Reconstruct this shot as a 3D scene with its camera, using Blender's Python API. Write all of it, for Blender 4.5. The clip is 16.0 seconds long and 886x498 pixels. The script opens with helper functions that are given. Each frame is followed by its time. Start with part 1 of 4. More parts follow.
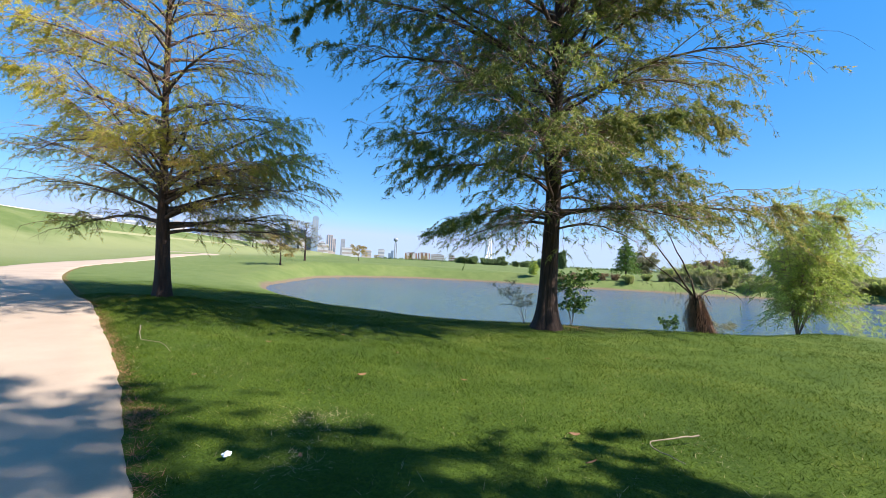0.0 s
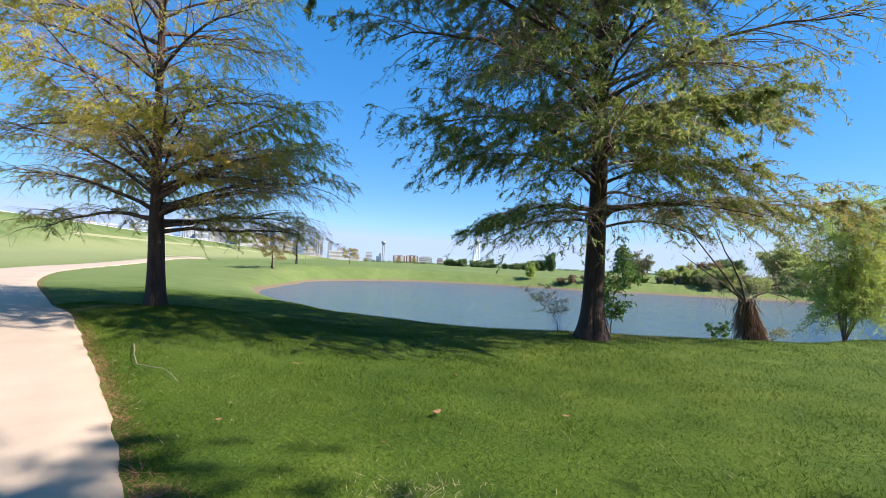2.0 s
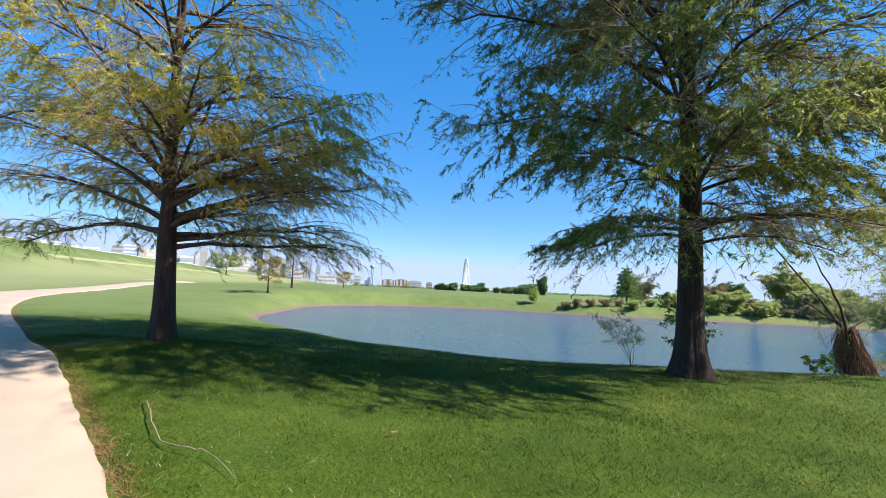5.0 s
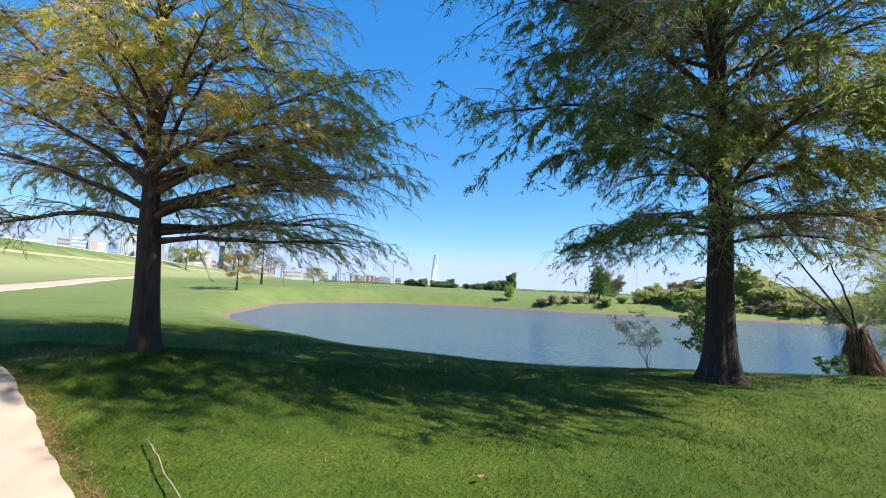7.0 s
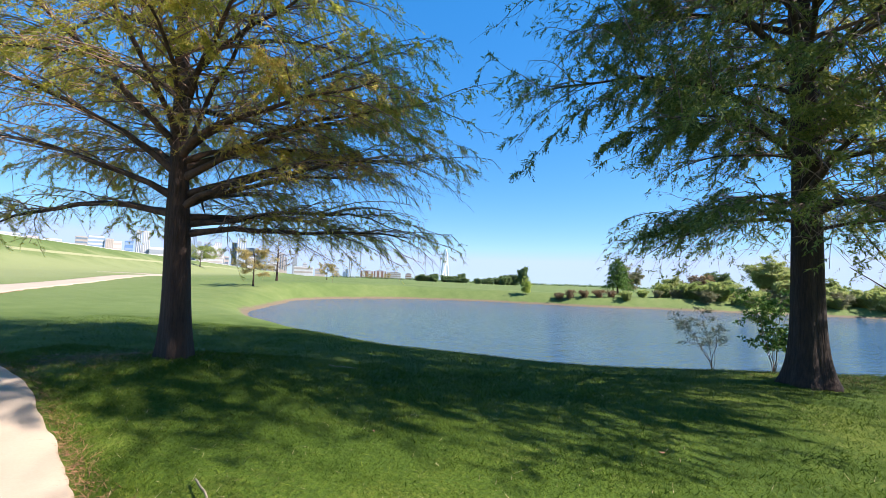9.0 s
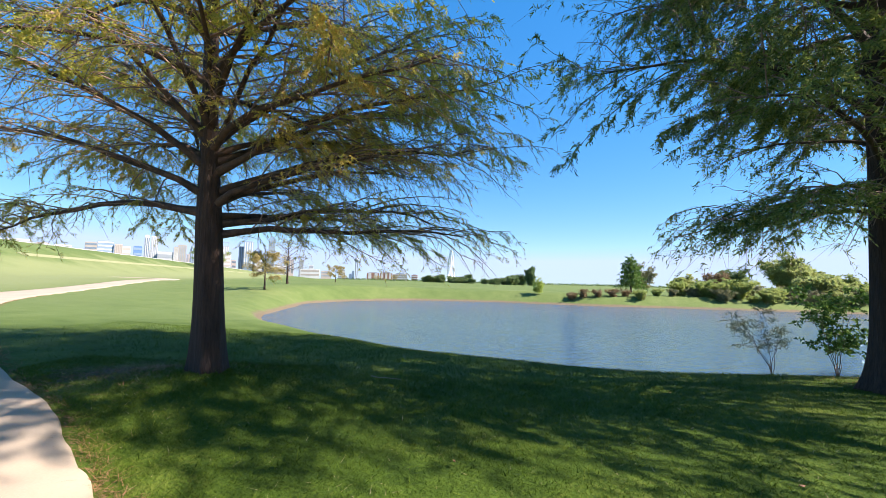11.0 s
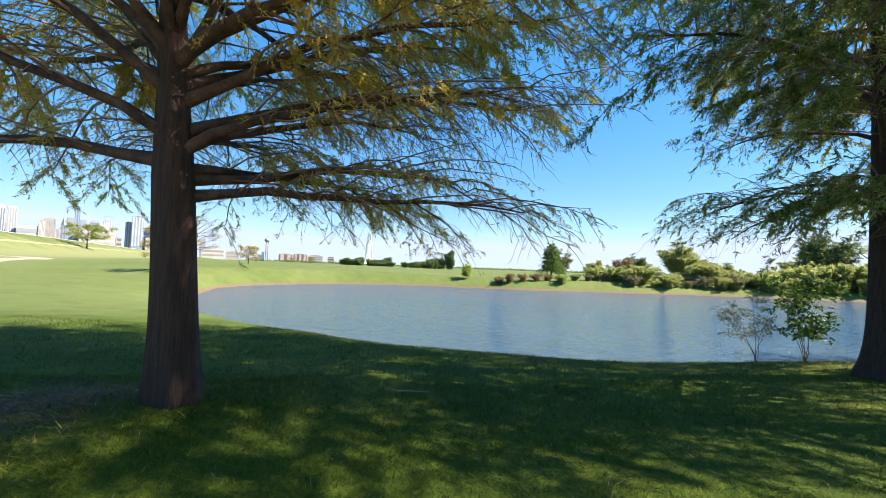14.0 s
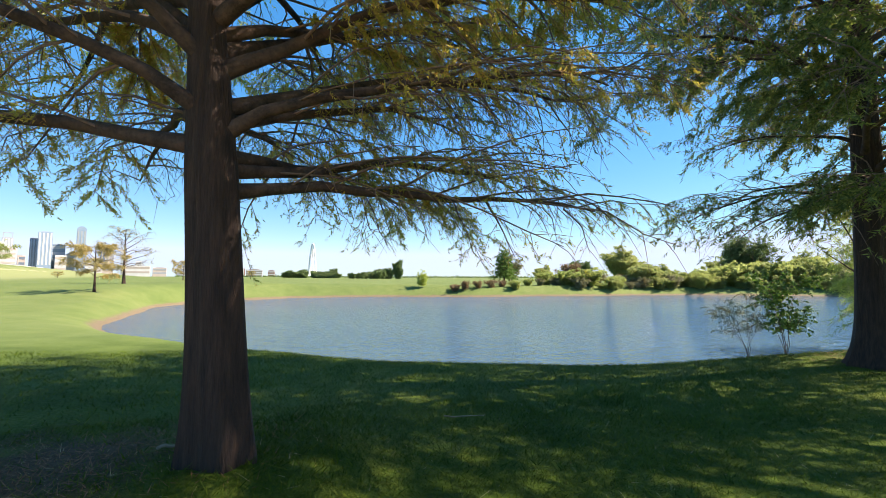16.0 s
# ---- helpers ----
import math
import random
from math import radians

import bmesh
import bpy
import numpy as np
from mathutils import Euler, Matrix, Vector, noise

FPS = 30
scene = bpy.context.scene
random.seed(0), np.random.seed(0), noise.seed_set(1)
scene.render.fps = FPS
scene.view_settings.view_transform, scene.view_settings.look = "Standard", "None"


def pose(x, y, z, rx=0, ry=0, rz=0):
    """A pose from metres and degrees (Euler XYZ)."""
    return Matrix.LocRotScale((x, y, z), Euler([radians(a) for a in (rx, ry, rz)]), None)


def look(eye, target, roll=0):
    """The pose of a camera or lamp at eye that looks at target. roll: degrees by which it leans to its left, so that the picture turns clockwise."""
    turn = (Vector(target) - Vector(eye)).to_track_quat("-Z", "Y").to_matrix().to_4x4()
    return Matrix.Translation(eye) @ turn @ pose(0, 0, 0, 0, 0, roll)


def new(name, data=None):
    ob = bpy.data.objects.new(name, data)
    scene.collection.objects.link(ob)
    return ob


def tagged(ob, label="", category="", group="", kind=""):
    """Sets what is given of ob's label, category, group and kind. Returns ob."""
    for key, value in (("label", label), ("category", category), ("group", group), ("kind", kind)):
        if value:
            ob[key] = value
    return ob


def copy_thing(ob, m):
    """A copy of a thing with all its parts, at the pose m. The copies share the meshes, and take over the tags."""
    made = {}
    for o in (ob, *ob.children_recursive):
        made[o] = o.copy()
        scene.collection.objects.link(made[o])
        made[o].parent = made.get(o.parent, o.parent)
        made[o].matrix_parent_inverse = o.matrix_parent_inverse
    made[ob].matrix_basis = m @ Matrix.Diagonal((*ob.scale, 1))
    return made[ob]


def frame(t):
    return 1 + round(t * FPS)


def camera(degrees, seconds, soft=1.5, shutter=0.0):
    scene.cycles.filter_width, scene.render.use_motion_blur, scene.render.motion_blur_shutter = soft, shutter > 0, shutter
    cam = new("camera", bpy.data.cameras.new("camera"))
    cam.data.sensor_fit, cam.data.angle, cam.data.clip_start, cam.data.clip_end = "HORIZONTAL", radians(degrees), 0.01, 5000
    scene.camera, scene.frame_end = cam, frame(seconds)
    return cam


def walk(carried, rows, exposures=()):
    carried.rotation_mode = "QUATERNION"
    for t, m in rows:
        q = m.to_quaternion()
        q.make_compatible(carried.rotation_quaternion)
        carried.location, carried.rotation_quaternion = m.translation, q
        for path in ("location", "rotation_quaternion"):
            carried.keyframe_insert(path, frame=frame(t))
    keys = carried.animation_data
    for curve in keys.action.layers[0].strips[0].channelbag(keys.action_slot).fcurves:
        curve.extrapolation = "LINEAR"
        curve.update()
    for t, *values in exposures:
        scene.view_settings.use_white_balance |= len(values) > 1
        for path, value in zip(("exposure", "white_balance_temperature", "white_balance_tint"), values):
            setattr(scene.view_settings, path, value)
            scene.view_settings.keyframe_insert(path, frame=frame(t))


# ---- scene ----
cam = camera(94.2, 16.0, soft=0.6)
PATH = [
    (0, (0.246, -0.550, 1.650), (-0.231, 9.434, 1.946), 2.84),
    (0.5, (-0.079, -0.169, 1.650), (-0.898, 9.787, 2.116), 2.61),
    (1, (-0.410, 0.138, 1.634), (-0.910, 10.113, 2.131), 2.69),
    (1.5, (-0.728, 0.418, 1.611), (-0.804, 10.410, 2.011), 2.87),
    (2, (-1.006, 0.745, 1.587), (-1.190, 10.737, 1.961), 2.60),
    (2.5, (-1.332, 1.093, 1.596), (-2.019, 11.059, 2.039), 2.26),
    (3, (-1.671, 1.423, 1.556), (-1.623, 11.414, 1.980), 2.67),
    (3.5, (-1.923, 1.661, 1.505), (-1.621, 11.641, 2.062), 2.83),
    (4, (-2.198, 1.946, 1.462), (-2.237, 11.917, 2.223), 2.59),
    (6.5, (-3.594, 3.177, 1.539), (-2.976, 13.104, 2.574), 2.47),
    (7, (-3.814, 3.379, 1.541), (-3.001, 13.305, 2.444), 2.59),
    (7.5, (-3.949, 3.653, 1.537), (-3.520, 13.604, 2.429), 2.26),
    (8, (-4.172, 3.883, 1.550), (-3.691, 13.842, 2.315), 2.28),
    (8.5, (-4.500, 4.124, 1.554), (-3.394, 14.040, 2.222), 2.67),
    (9, (-4.536, 4.263, 1.518), (-3.952, 14.217, 2.288), 2.13),
    (9.5, (-4.496, 4.307, 1.514), (-4.968, 14.262, 2.331), 1.13),
    (12, (-5.852, 5.458, 1.522), (-4.049, 15.268, 2.243), 1.98),
    (12.5, (-6.058, 5.736, 1.506), (-3.734, 15.441, 2.147), 2.27),
    (13, (-6.238, 6.051, 1.532), (-4.100, 15.806, 2.058), 2.06),
    (13.5, (-6.441, 6.230, 1.518), (-4.039, 15.917, 2.148), 2.01),
    (14, (-6.613, 6.423, 1.523), (-4.203, 16.118, 1.965), 2.07),
    (14.5, (-6.858, 6.833, 1.551), (-5.307, 16.706, 1.910), 2.06),
    (15, (-7.139, 7.127, 1.560), (-5.569, 16.994, 1.988), 1.83),
    (15.5, (-7.374, 7.194, 1.519), (-4.670, 16.810, 1.997), 0.83),
    (16, (-7.585, 7.322, 1.484), (-3.943, 16.610, 2.166), 0.15),
]
walk(cam, [(t, look(eye, target, roll)) for t, eye, target, roll in PATH], exposures=[(0, 1.27, 6500, 14), (4, 1.26, 6500, 14), (6.5, 1.32, 6500, 14), (9.5, 1.38, 6550, 14), (12, 1.48, 7000, 14), (16, 1.58, 7700, 14)])

# ---- world, sun ----
SUN_AZ, SUN_EL = 103.5, 44.5
world = bpy.data.worlds.new("sky")
scene.world = world
world.use_nodes = True
wn = world.node_tree
sky = wn.nodes.new("ShaderNodeTexSky")
sky.sky_type = "NISHITA"
sky.sun_disc = False
sky.sun_elevation, sky.sun_rotation = radians(SUN_EL), radians(SUN_AZ)
sky.air_density, sky.dust_density, sky.ozone_density = 1.0, 0.1, 3.5
wn.nodes["Background"].inputs["Strength"].default_value = 0.165
hue = wn.nodes.new("ShaderNodeHueSaturation")
hue.inputs["Saturation"].default_value = 1.58
soften = wn.nodes.new("ShaderNodeGamma")
soften.inputs["Gamma"].default_value = 0.55
wn.links.new(sky.outputs[0], soften.inputs["Color"])
cool = wn.nodes.new("ShaderNodeMix")
cool.data_type, cool.blend_type = "RGBA", "MULTIPLY"
cool.inputs[0].default_value, cool.inputs[7].default_value = 1.0, (0.862, 0.942, 1.085, 1)
wn.links.new(soften.outputs[0], cool.inputs[6])
wn.links.new(cool.outputs[2], hue.inputs["Color"])
# the horizon stays a pale blue in the clear air
pale = wn.nodes.new("ShaderNodeMix")
pale.data_type, pale.blend_type = "RGBA", "DARKEN"
pale.inputs[0].default_value, pale.inputs[7].default_value = 1.0, (1.55, 2.05, 3.0, 1)
wn.links.new(hue.outputs[0], pale.inputs[6])
wn.links.new(pale.outputs[2], wn.nodes["Background"].inputs["Color"])
sun = new("sun", bpy.data.lights.new("sun", "SUN"))
sun.data.energy, sun.data.angle, sun.data.color = 5.0, radians(0.53), (1.0, 0.95, 0.88)
SUN_DIR = Vector((math.sin(radians(SUN_AZ)) * math.cos(radians(SUN_EL)), math.cos(radians(SUN_AZ)) * math.cos(radians(SUN_EL)), math.sin(radians(SUN_EL))))
sun.matrix_world = look(SUN_DIR * 60, (0, 0, 0))


# ---- materials ----
def mat(name, rough=0.8, metal=0.0):
    m = bpy.data.materials.new(name)
    m.use_nodes = True
    b = m.node_tree.nodes["Principled BSDF"]
    b.inputs["Roughness"].default_value, b.inputs["Metallic"].default_value = rough, metal
    return m, m.node_tree, b


def node(nt, kind, **values):
    n = nt.nodes.new(kind)
    for key, value in values.items():
        n.inputs[key.replace("_", " ")].default_value = value
    return n


def noise_tex(nt, scale, detail=4.0, vec=None, rough=0.6):
    n = node(nt, "ShaderNodeTexNoise", Scale=scale, Detail=detail, Roughness=rough)
    if vec:
        nt.links.new(vec, n.inputs["Vector"])
    return n.outputs["Fac"]


def ramp(nt, fac, *stops):
    n = nt.nodes.new("ShaderNodeValToRGB")
    els = n.color_ramp.elements
    while len(els) < len(stops):
        els.new(0.5)
    for e, (p, c) in zip(els, stops):
        e.position, e.color = p, (*c, 1) if len(c) == 3 else c
    nt.links.new(fac, n.inputs["Fac"])
    return n.outputs["Color"]


def mixc(nt, fac, a, b, blend="MIX"):
    n = nt.nodes.new("ShaderNodeMix")
    n.data_type, n.blend_type = "RGBA", blend
    for sock, v in ((n.inputs[0], fac), (n.inputs[6], a), (n.inputs[7], b)):
        if isinstance(v, (tuple, float, int)):
            sock.default_value = (*v, 1) if isinstance(v, tuple) and len(v) == 3 else v
        else:
            nt.links.new(v, sock)
    return n.outputs[2]


def maths(nt, op, a, b=0.0, clamp=False):
    n = nt.nodes.new("ShaderNodeMath")
    n.operation, n.use_clamp = op, clamp
    for sock, v in zip(n.inputs, (a, b)):
        if isinstance(v, (float, int)):
            sock.default_value = v
        else:
            nt.links.new(v, sock)
    return n.outputs[0]


def bump(nt, b, height, strength=0.3, distance=0.02):
    n = node(nt, "ShaderNodeBump", Strength=strength, Distance=distance)
    nt.links.new(height, n.inputs["Height"])
    nt.links.new(n.outputs[0], b.inputs["Normal"])


def geo(nt):
    return nt.nodes.new("ShaderNodeNewGeometry")


def smooth(nt, v, lo, hi):
    n = nt.nodes.new("ShaderNodeMapRange")
    n.interpolation_type = "SMOOTHSTEP"
    nt.links.new(v, n.inputs[0])
    n.inputs[1].default_value, n.inputs[2].default_value = lo, hi
    return n.outputs[0]


def leaf_mat(name, stops, patch_scale=0.5, translucent=0.4, rough=0.55, tint=None, gloss=0.5):
    """Leaves: colour by leaf, by patch and by a mesh tint for turned leaves and a painted sun side; light shines
    through.
    """
    m, nt, b = mat(name, rough)
    b.inputs["Specular IOR Level"].default_value = gloss
    g = geo(nt)
    r = g.outputs["Random Per Island"]
    p = noise_tex(nt, patch_scale, 3, g.outputs["Position"])
    f = maths(nt, "ADD", maths(nt, "MULTIPLY", r, 0.55), maths(nt, "MULTIPLY", maths(nt, "SUBTRACT", p, 0.25), 0.9))
    c = ramp(nt, f, *stops)
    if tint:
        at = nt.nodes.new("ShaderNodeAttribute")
        at.attribute_name = "autumn_sun"
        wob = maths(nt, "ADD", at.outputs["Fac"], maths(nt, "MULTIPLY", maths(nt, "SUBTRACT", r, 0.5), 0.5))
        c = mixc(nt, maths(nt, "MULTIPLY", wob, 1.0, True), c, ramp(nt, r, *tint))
    nt.links.new(c, b.inputs["Base Color"])
    t = nt.nodes.new("ShaderNodeBsdfTranslucent")
    nt.links.new(c, t.inputs["Color"])
    mix = node(nt, "ShaderNodeMixShader", Fac=translucent)
    nt.links.new(b.outputs[0], mix.inputs[1])
    nt.links.new(t.outputs[0], mix.inputs[2])
    nt.links.new(mix.outputs[0], nt.nodes["Material Output"].inputs["Surface"])
    return m


def plain_mat(name, c0, c1, scale=3.0, rough=0.8, bump_scale=0, bump_strength=0.2, stretch=None, distance=0.01):
    m, nt, b = mat(name, rough)
    tc = nt.nodes.new("ShaderNodeTexCoord").outputs["Object"]
    if stretch:
        mp = nt.nodes.new("ShaderNodeMapping")
        mp.inputs["Scale"].default_value = stretch
        nt.links.new(tc, mp.inputs["Vector"])
        tc = mp.outputs[0]
    n1, n2 = noise_tex(nt, scale, 5, tc), noise_tex(nt, scale * 7, 3, tc)
    f = maths(nt, "ADD", maths(nt, "MULTIPLY", n1, 0.7), maths(nt, "MULTIPLY", n2, 0.3))
    nt.links.new(ramp(nt, f, (0.35, c0), (0.65, c1)), b.inputs["Base Color"])
    if bump_scale:
        bump(nt, b, noise_tex(nt, bump_scale, 5, tc), bump_strength, distance)
    return m


BARK = plain_mat("cypress_bark", (0.018, 0.009, 0.006), (0.07, 0.037, 0.024), 5, 0.9, 9, 1.0, (5, 5, 0.5), 0.03)
LIMB = plain_mat("limb_bark", (0.024, 0.014, 0.010), (0.115, 0.068, 0.047), 7, 0.92, 16, 0.9, distance=0.02)
TWIG = plain_mat("twig_bark", (0.13, 0.075, 0.052), (0.31, 0.20, 0.145), 6, 0.9)
# this tint ramp also colours the painted sun side of the pond-bank cypress
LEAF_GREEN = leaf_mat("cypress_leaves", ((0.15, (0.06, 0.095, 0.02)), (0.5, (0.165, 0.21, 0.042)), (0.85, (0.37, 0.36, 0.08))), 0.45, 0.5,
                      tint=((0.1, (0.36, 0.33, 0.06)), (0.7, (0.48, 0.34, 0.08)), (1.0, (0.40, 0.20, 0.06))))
LEAF_FALL = leaf_mat("cypress_leaves_turning", ((0.15, (0.30, 0.31, 0.05)), (0.5, (0.56, 0.51, 0.08)), (0.85, (0.74, 0.62, 0.14))), 0.5, 0.68,
                     tint=((0.1, (0.76, 0.57, 0.13)), (0.6, (0.68, 0.42, 0.10)), (1.0, (0.48, 0.24, 0.08))))
LEAF_WILLOW = leaf_mat("willow_leaves", ((0.15, (0.17, 0.25, 0.045)), (0.5, (0.35, 0.43, 0.075)), (0.85, (0.58, 0.60, 0.13))), 0.6, 0.55)
LEAF_BUSH = leaf_mat("bush_leaves", ((0.15, (0.22, 0.28, 0.08)), (0.5, (0.37, 0.43, 0.13)), (0.85, (0.51, 0.52, 0.19))), 0.15, 0.65)
LEAF_OLIVE = leaf_mat("olive_leaves", ((0.15, (0.18, 0.235, 0.075)), (0.5, (0.32, 0.37, 0.12)), (0.85, (0.46, 0.46, 0.18))), 0.2, 0.65)
LEAF_RUST = leaf_mat("rusty_leaves", ((0.15, (0.11, 0.065, 0.035)), (0.5, (0.21, 0.13, 0.065)), (0.85, (0.31, 0.24, 0.11))), 0.3, 0.4)
LEAF_DARK = leaf_mat("far_tree_leaves", ((0.15, (0.068, 0.112, 0.041)), (0.5, (0.135, 0.203, 0.068)), (0.85, (0.225, 0.292, 0.102))), 0.05, 0.4)
LEAF_BROAD = leaf_mat("broad_leaves", ((0.15, (0.042, 0.098, 0.021)), (0.5, (0.098, 0.182, 0.035)), (0.85, (0.196, 0.280, 0.056))), 1.5, 0.4, 0.55, gloss=0.2)
LEAF_GOLD = leaf_mat("golden_leaves", ((0.15, (0.25, 0.19, 0.06)), (0.5, (0.40, 0.31, 0.11)), (0.85, (0.52, 0.42, 0.17))), 0.6, 0.55)
LEAF_PALE = leaf_mat("thin_pale_leaves", ((0.15, (0.130, 0.143, 0.065)), (0.5, (0.260, 0.247, 0.117)), (0.85, (0.364, 0.312, 0.169))), 0.6, 0.35)
DRY = plain_mat("dry_brush", (0.11, 0.055, 0.032), (0.27, 0.15, 0.085), 8, 0.9)

# ---- ground ----
WATER = -1.2
# distances in plan: the trail's right edge and the pond's waterline
TRAIL_EDGE = [(5.2, -5.9), (1.6, -1.7), (-1.85, 2.15), (-4.3, 4.85), (-6.3, 6.85), (-8.6, 9.05), (-12.9, 12.8), (-19.0, 18.6), (-25.0, 26.0), (-30.5, 36.0), (-34.5, 46.5), (-38.5, 58.0), (-43.0, 71.0), (-54.0, 86.0), (-72.0, 98.0)]
POND = [(-17.0, 41), (-16.4, 34.5), (-13.9, 29.3), (-11.2, 25.7), (-8.2, 22.0), (-5.2, 18.9), (-2.2, 17.0), (1.0, 15.9), (3.6, 15.3), (6.2, 14.9), (9.0, 14.8), (11.2, 15.7), (13.2, 16.4),
        (17, 15.6), (25, 12.5), (40, 7), (58, 9), (72, 20), (74, 34), (66, 45), (54, 52), (40, 55.5), (28, 57), (18, 58.5), (10, 61.5), (3, 63.5), (-4, 63.5), (-10, 60.8), (-15, 56), (-17.6, 50), (-17.4, 45.5)]
TRAIL_WIDTH = 3.2


def spline(points, per=8, closed=False):
    """A smooth curve through points of the plan."""
    p = np.array(points, float)
    n = len(p)
    out = []
    for i in range(n if closed else n - 1):
        a, b, c, d = (p[(i + k) % n] if closed else p[min(max(i + k, 0), n - 1)] for k in (-1, 0, 1, 2))
        for s in np.arange(per) / per:
            out.append(0.5 * (2 * b + (c - a) * s + (2 * a - 5 * b + 4 * c - d) * s**2 + (3 * b - a - 3 * c + d) * s**3))
    if not closed:
        out.append(p[-1])
    return np.array(out)


EDGE = spline(TRAIL_EDGE)
SHORE = spline(POND, 6, True)


def to_line(x, y, line, closed=False):
    """The signed distance of points from a line (right of it: plus), and the closest piece's number."""
    a = line if closed else line[:-1]
    b = np.roll(line, -1, 0) if closed else line[1:]
    best = np.full(x.shape, 1e18)
    side = np.ones(x.shape)
    where = np.zeros(x.shape)
    for i in range(len(a)):
        d = b[i] - a[i]
        s = np.clip(((x - a[i, 0]) * d[0] + (y - a[i, 1]) * d[1]) / (d @ d), 0, 1)
        ex, ey = x - a[i, 0] - s * d[0], y - a[i, 1] - s * d[1]
        q = ex * ex + ey * ey
        near = q < best
        best = np.where(near, q, best)
        side = np.where(near, np.sign(ex * d[1] - ey * d[0]), side)
        where = np.where(near, i + s, where)
    return np.sqrt(best) * side, where


def in_polygon(x, y, poly):
    inside = np.zeros(x.shape, bool)
    a, b = poly, np.roll(poly, -1, 0)
    for p, q in zip(a, b):
        cut = ((p[1] > y) != (q[1] > y)) & (x < (q[0] - p[0]) * (y - p[1]) / (q[1] - p[1] + 1e-12) + p[0])
        inside ^= cut
    return inside


def step(v, lo, hi):
    s = np.clip((v - lo) / (hi - lo), 0, 1)
    return s * s * (3 - 2 * s)


def land(x, y, trench=0.05):
    """Height of the ground in plan, with the pond's bed and the levee."""
    x, y = np.asarray(x, float), np.asarray(y, float)
    d, _ = to_line(x, y, EDGE)
    along = step(-0.64 * x + 0.77 * y, 4, 16)
    near = 0.02 + 0.12 * along - (0.018 + 0.048 * along) * np.clip(d - 0.5, 0, 9) + 0.015 * np.clip(-d - 3.2, 0, 40)
    far = 0.35 + 0.45 * step(-x, -20, 30) - 0.25 * step(x, 20, 60)
    w = step(y + 0.25 * x, 26, 52)
    z = near * (1 - w) + far * w
    z = z + 0.035 * np.sin(x * 0.9 + 1.3) * np.sin(y * 0.7) * step(d, 0.6, 3)
    # mound of roots round the two large trees
    for cx, cy, h, r in ((-7.9, 10.4, 0.27, 1.5), (2.75, 11.6, 0.08, 1.6)):
        z = z + h * np.exp(-((x - cx) ** 2 + (y - cy) ** 2) / r**2)
    # levee
    u = (x + 109) * 0.966 + (y - 105) * 0.26
    crest = 8.3 * (1 - step(u, 2, 34)) * (1 - step(-u, 6, 40) * 0.7)
    z = z + crest * step(y, 0, 40)
    sd, _ = to_line(x, y, SHORE, True)
    sd = np.where(in_polygon(x, y, SHORE), -np.abs(sd), np.abs(sd))
    wide = 2.6 + 1.0 * step(y, 24, 45)
    s = np.clip(sd / wide, 0, 1)
    bank = 1 - (1 - s) ** 2.2
    z = np.where(sd > 0, WATER - 0.02 + (z - WATER) * bank, WATER - 0.05 - 0.9 * np.clip(-sd / 4, 0, 1))
    trail = step(d, -TRAIL_WIDTH - 0.1, -TRAIL_WIDTH + 0.15) * (1 - step(d, -0.15, 0.1))
    return z - trench * trail


def mesh_ob(name, verts, faces, material=None, parent=None, label="", smoothed=True):
    """One mesh object from arrays of corners and of faces with equally many corners."""
    me = bpy.data.meshes.new(name)
    v, f = np.asarray(verts, np.float32).reshape(-1, 3), np.asarray(faces, np.int32)
    me.vertices.add(len(v))
    me.vertices.foreach_set("co", v.ravel())
    me.loops.add(f.size)
    me.loops.foreach_set("vertex_index", f.ravel())
    me.polygons.add(len(f))
    me.polygons.foreach_set("loop_start", np.arange(0, f.size, f.shape[1], dtype=np.int32))
    me.update(calc_edges=True)
    me.validate()
    if smoothed:
        me.polygons.foreach_set("use_smooth", np.ones(len(f), bool))
    if material:
        me.materials.append(material)
    ob = new(name, me)
    if parent:
        ob.parent = parent
    return tagged(ob, label)


def spread(lo, hi, near_lo, near_hi, fine, grow):
    """Grid lines: fine ones over the near stretch, ever wider ones out to lo and hi."""
    mid = list(np.arange(near_lo, near_hi, fine))
    for end, sign, v in ((hi, 1, near_hi), (lo, -1, near_lo)):
        g, out = fine, []
        while sign * (end - v) > 0:
            out.append(v)
            g *= grow
            v += sign * g
        out.append(end)
        mid = mid + out if sign > 0 else out[::-1] + mid
    return np.unique(np.round(mid, 4))


gx, gy = spread(-4900, 4900, -16, 14, 0.45, 1.075), spread(-4900, 4900, -2, 22, 0.45, 1.06)
GX, GY = np.meshgrid(gx, gy)
GZ = land(GX.ravel(), GY.ravel())
n, m = len(gy), len(gx)
ids = np.arange(n * m).reshape(n, m)
quads = np.stack([ids[:-1, :-1], ids[:-1, 1:], ids[1:, 1:], ids[1:, :-1]], -1).reshape(-1, 4)


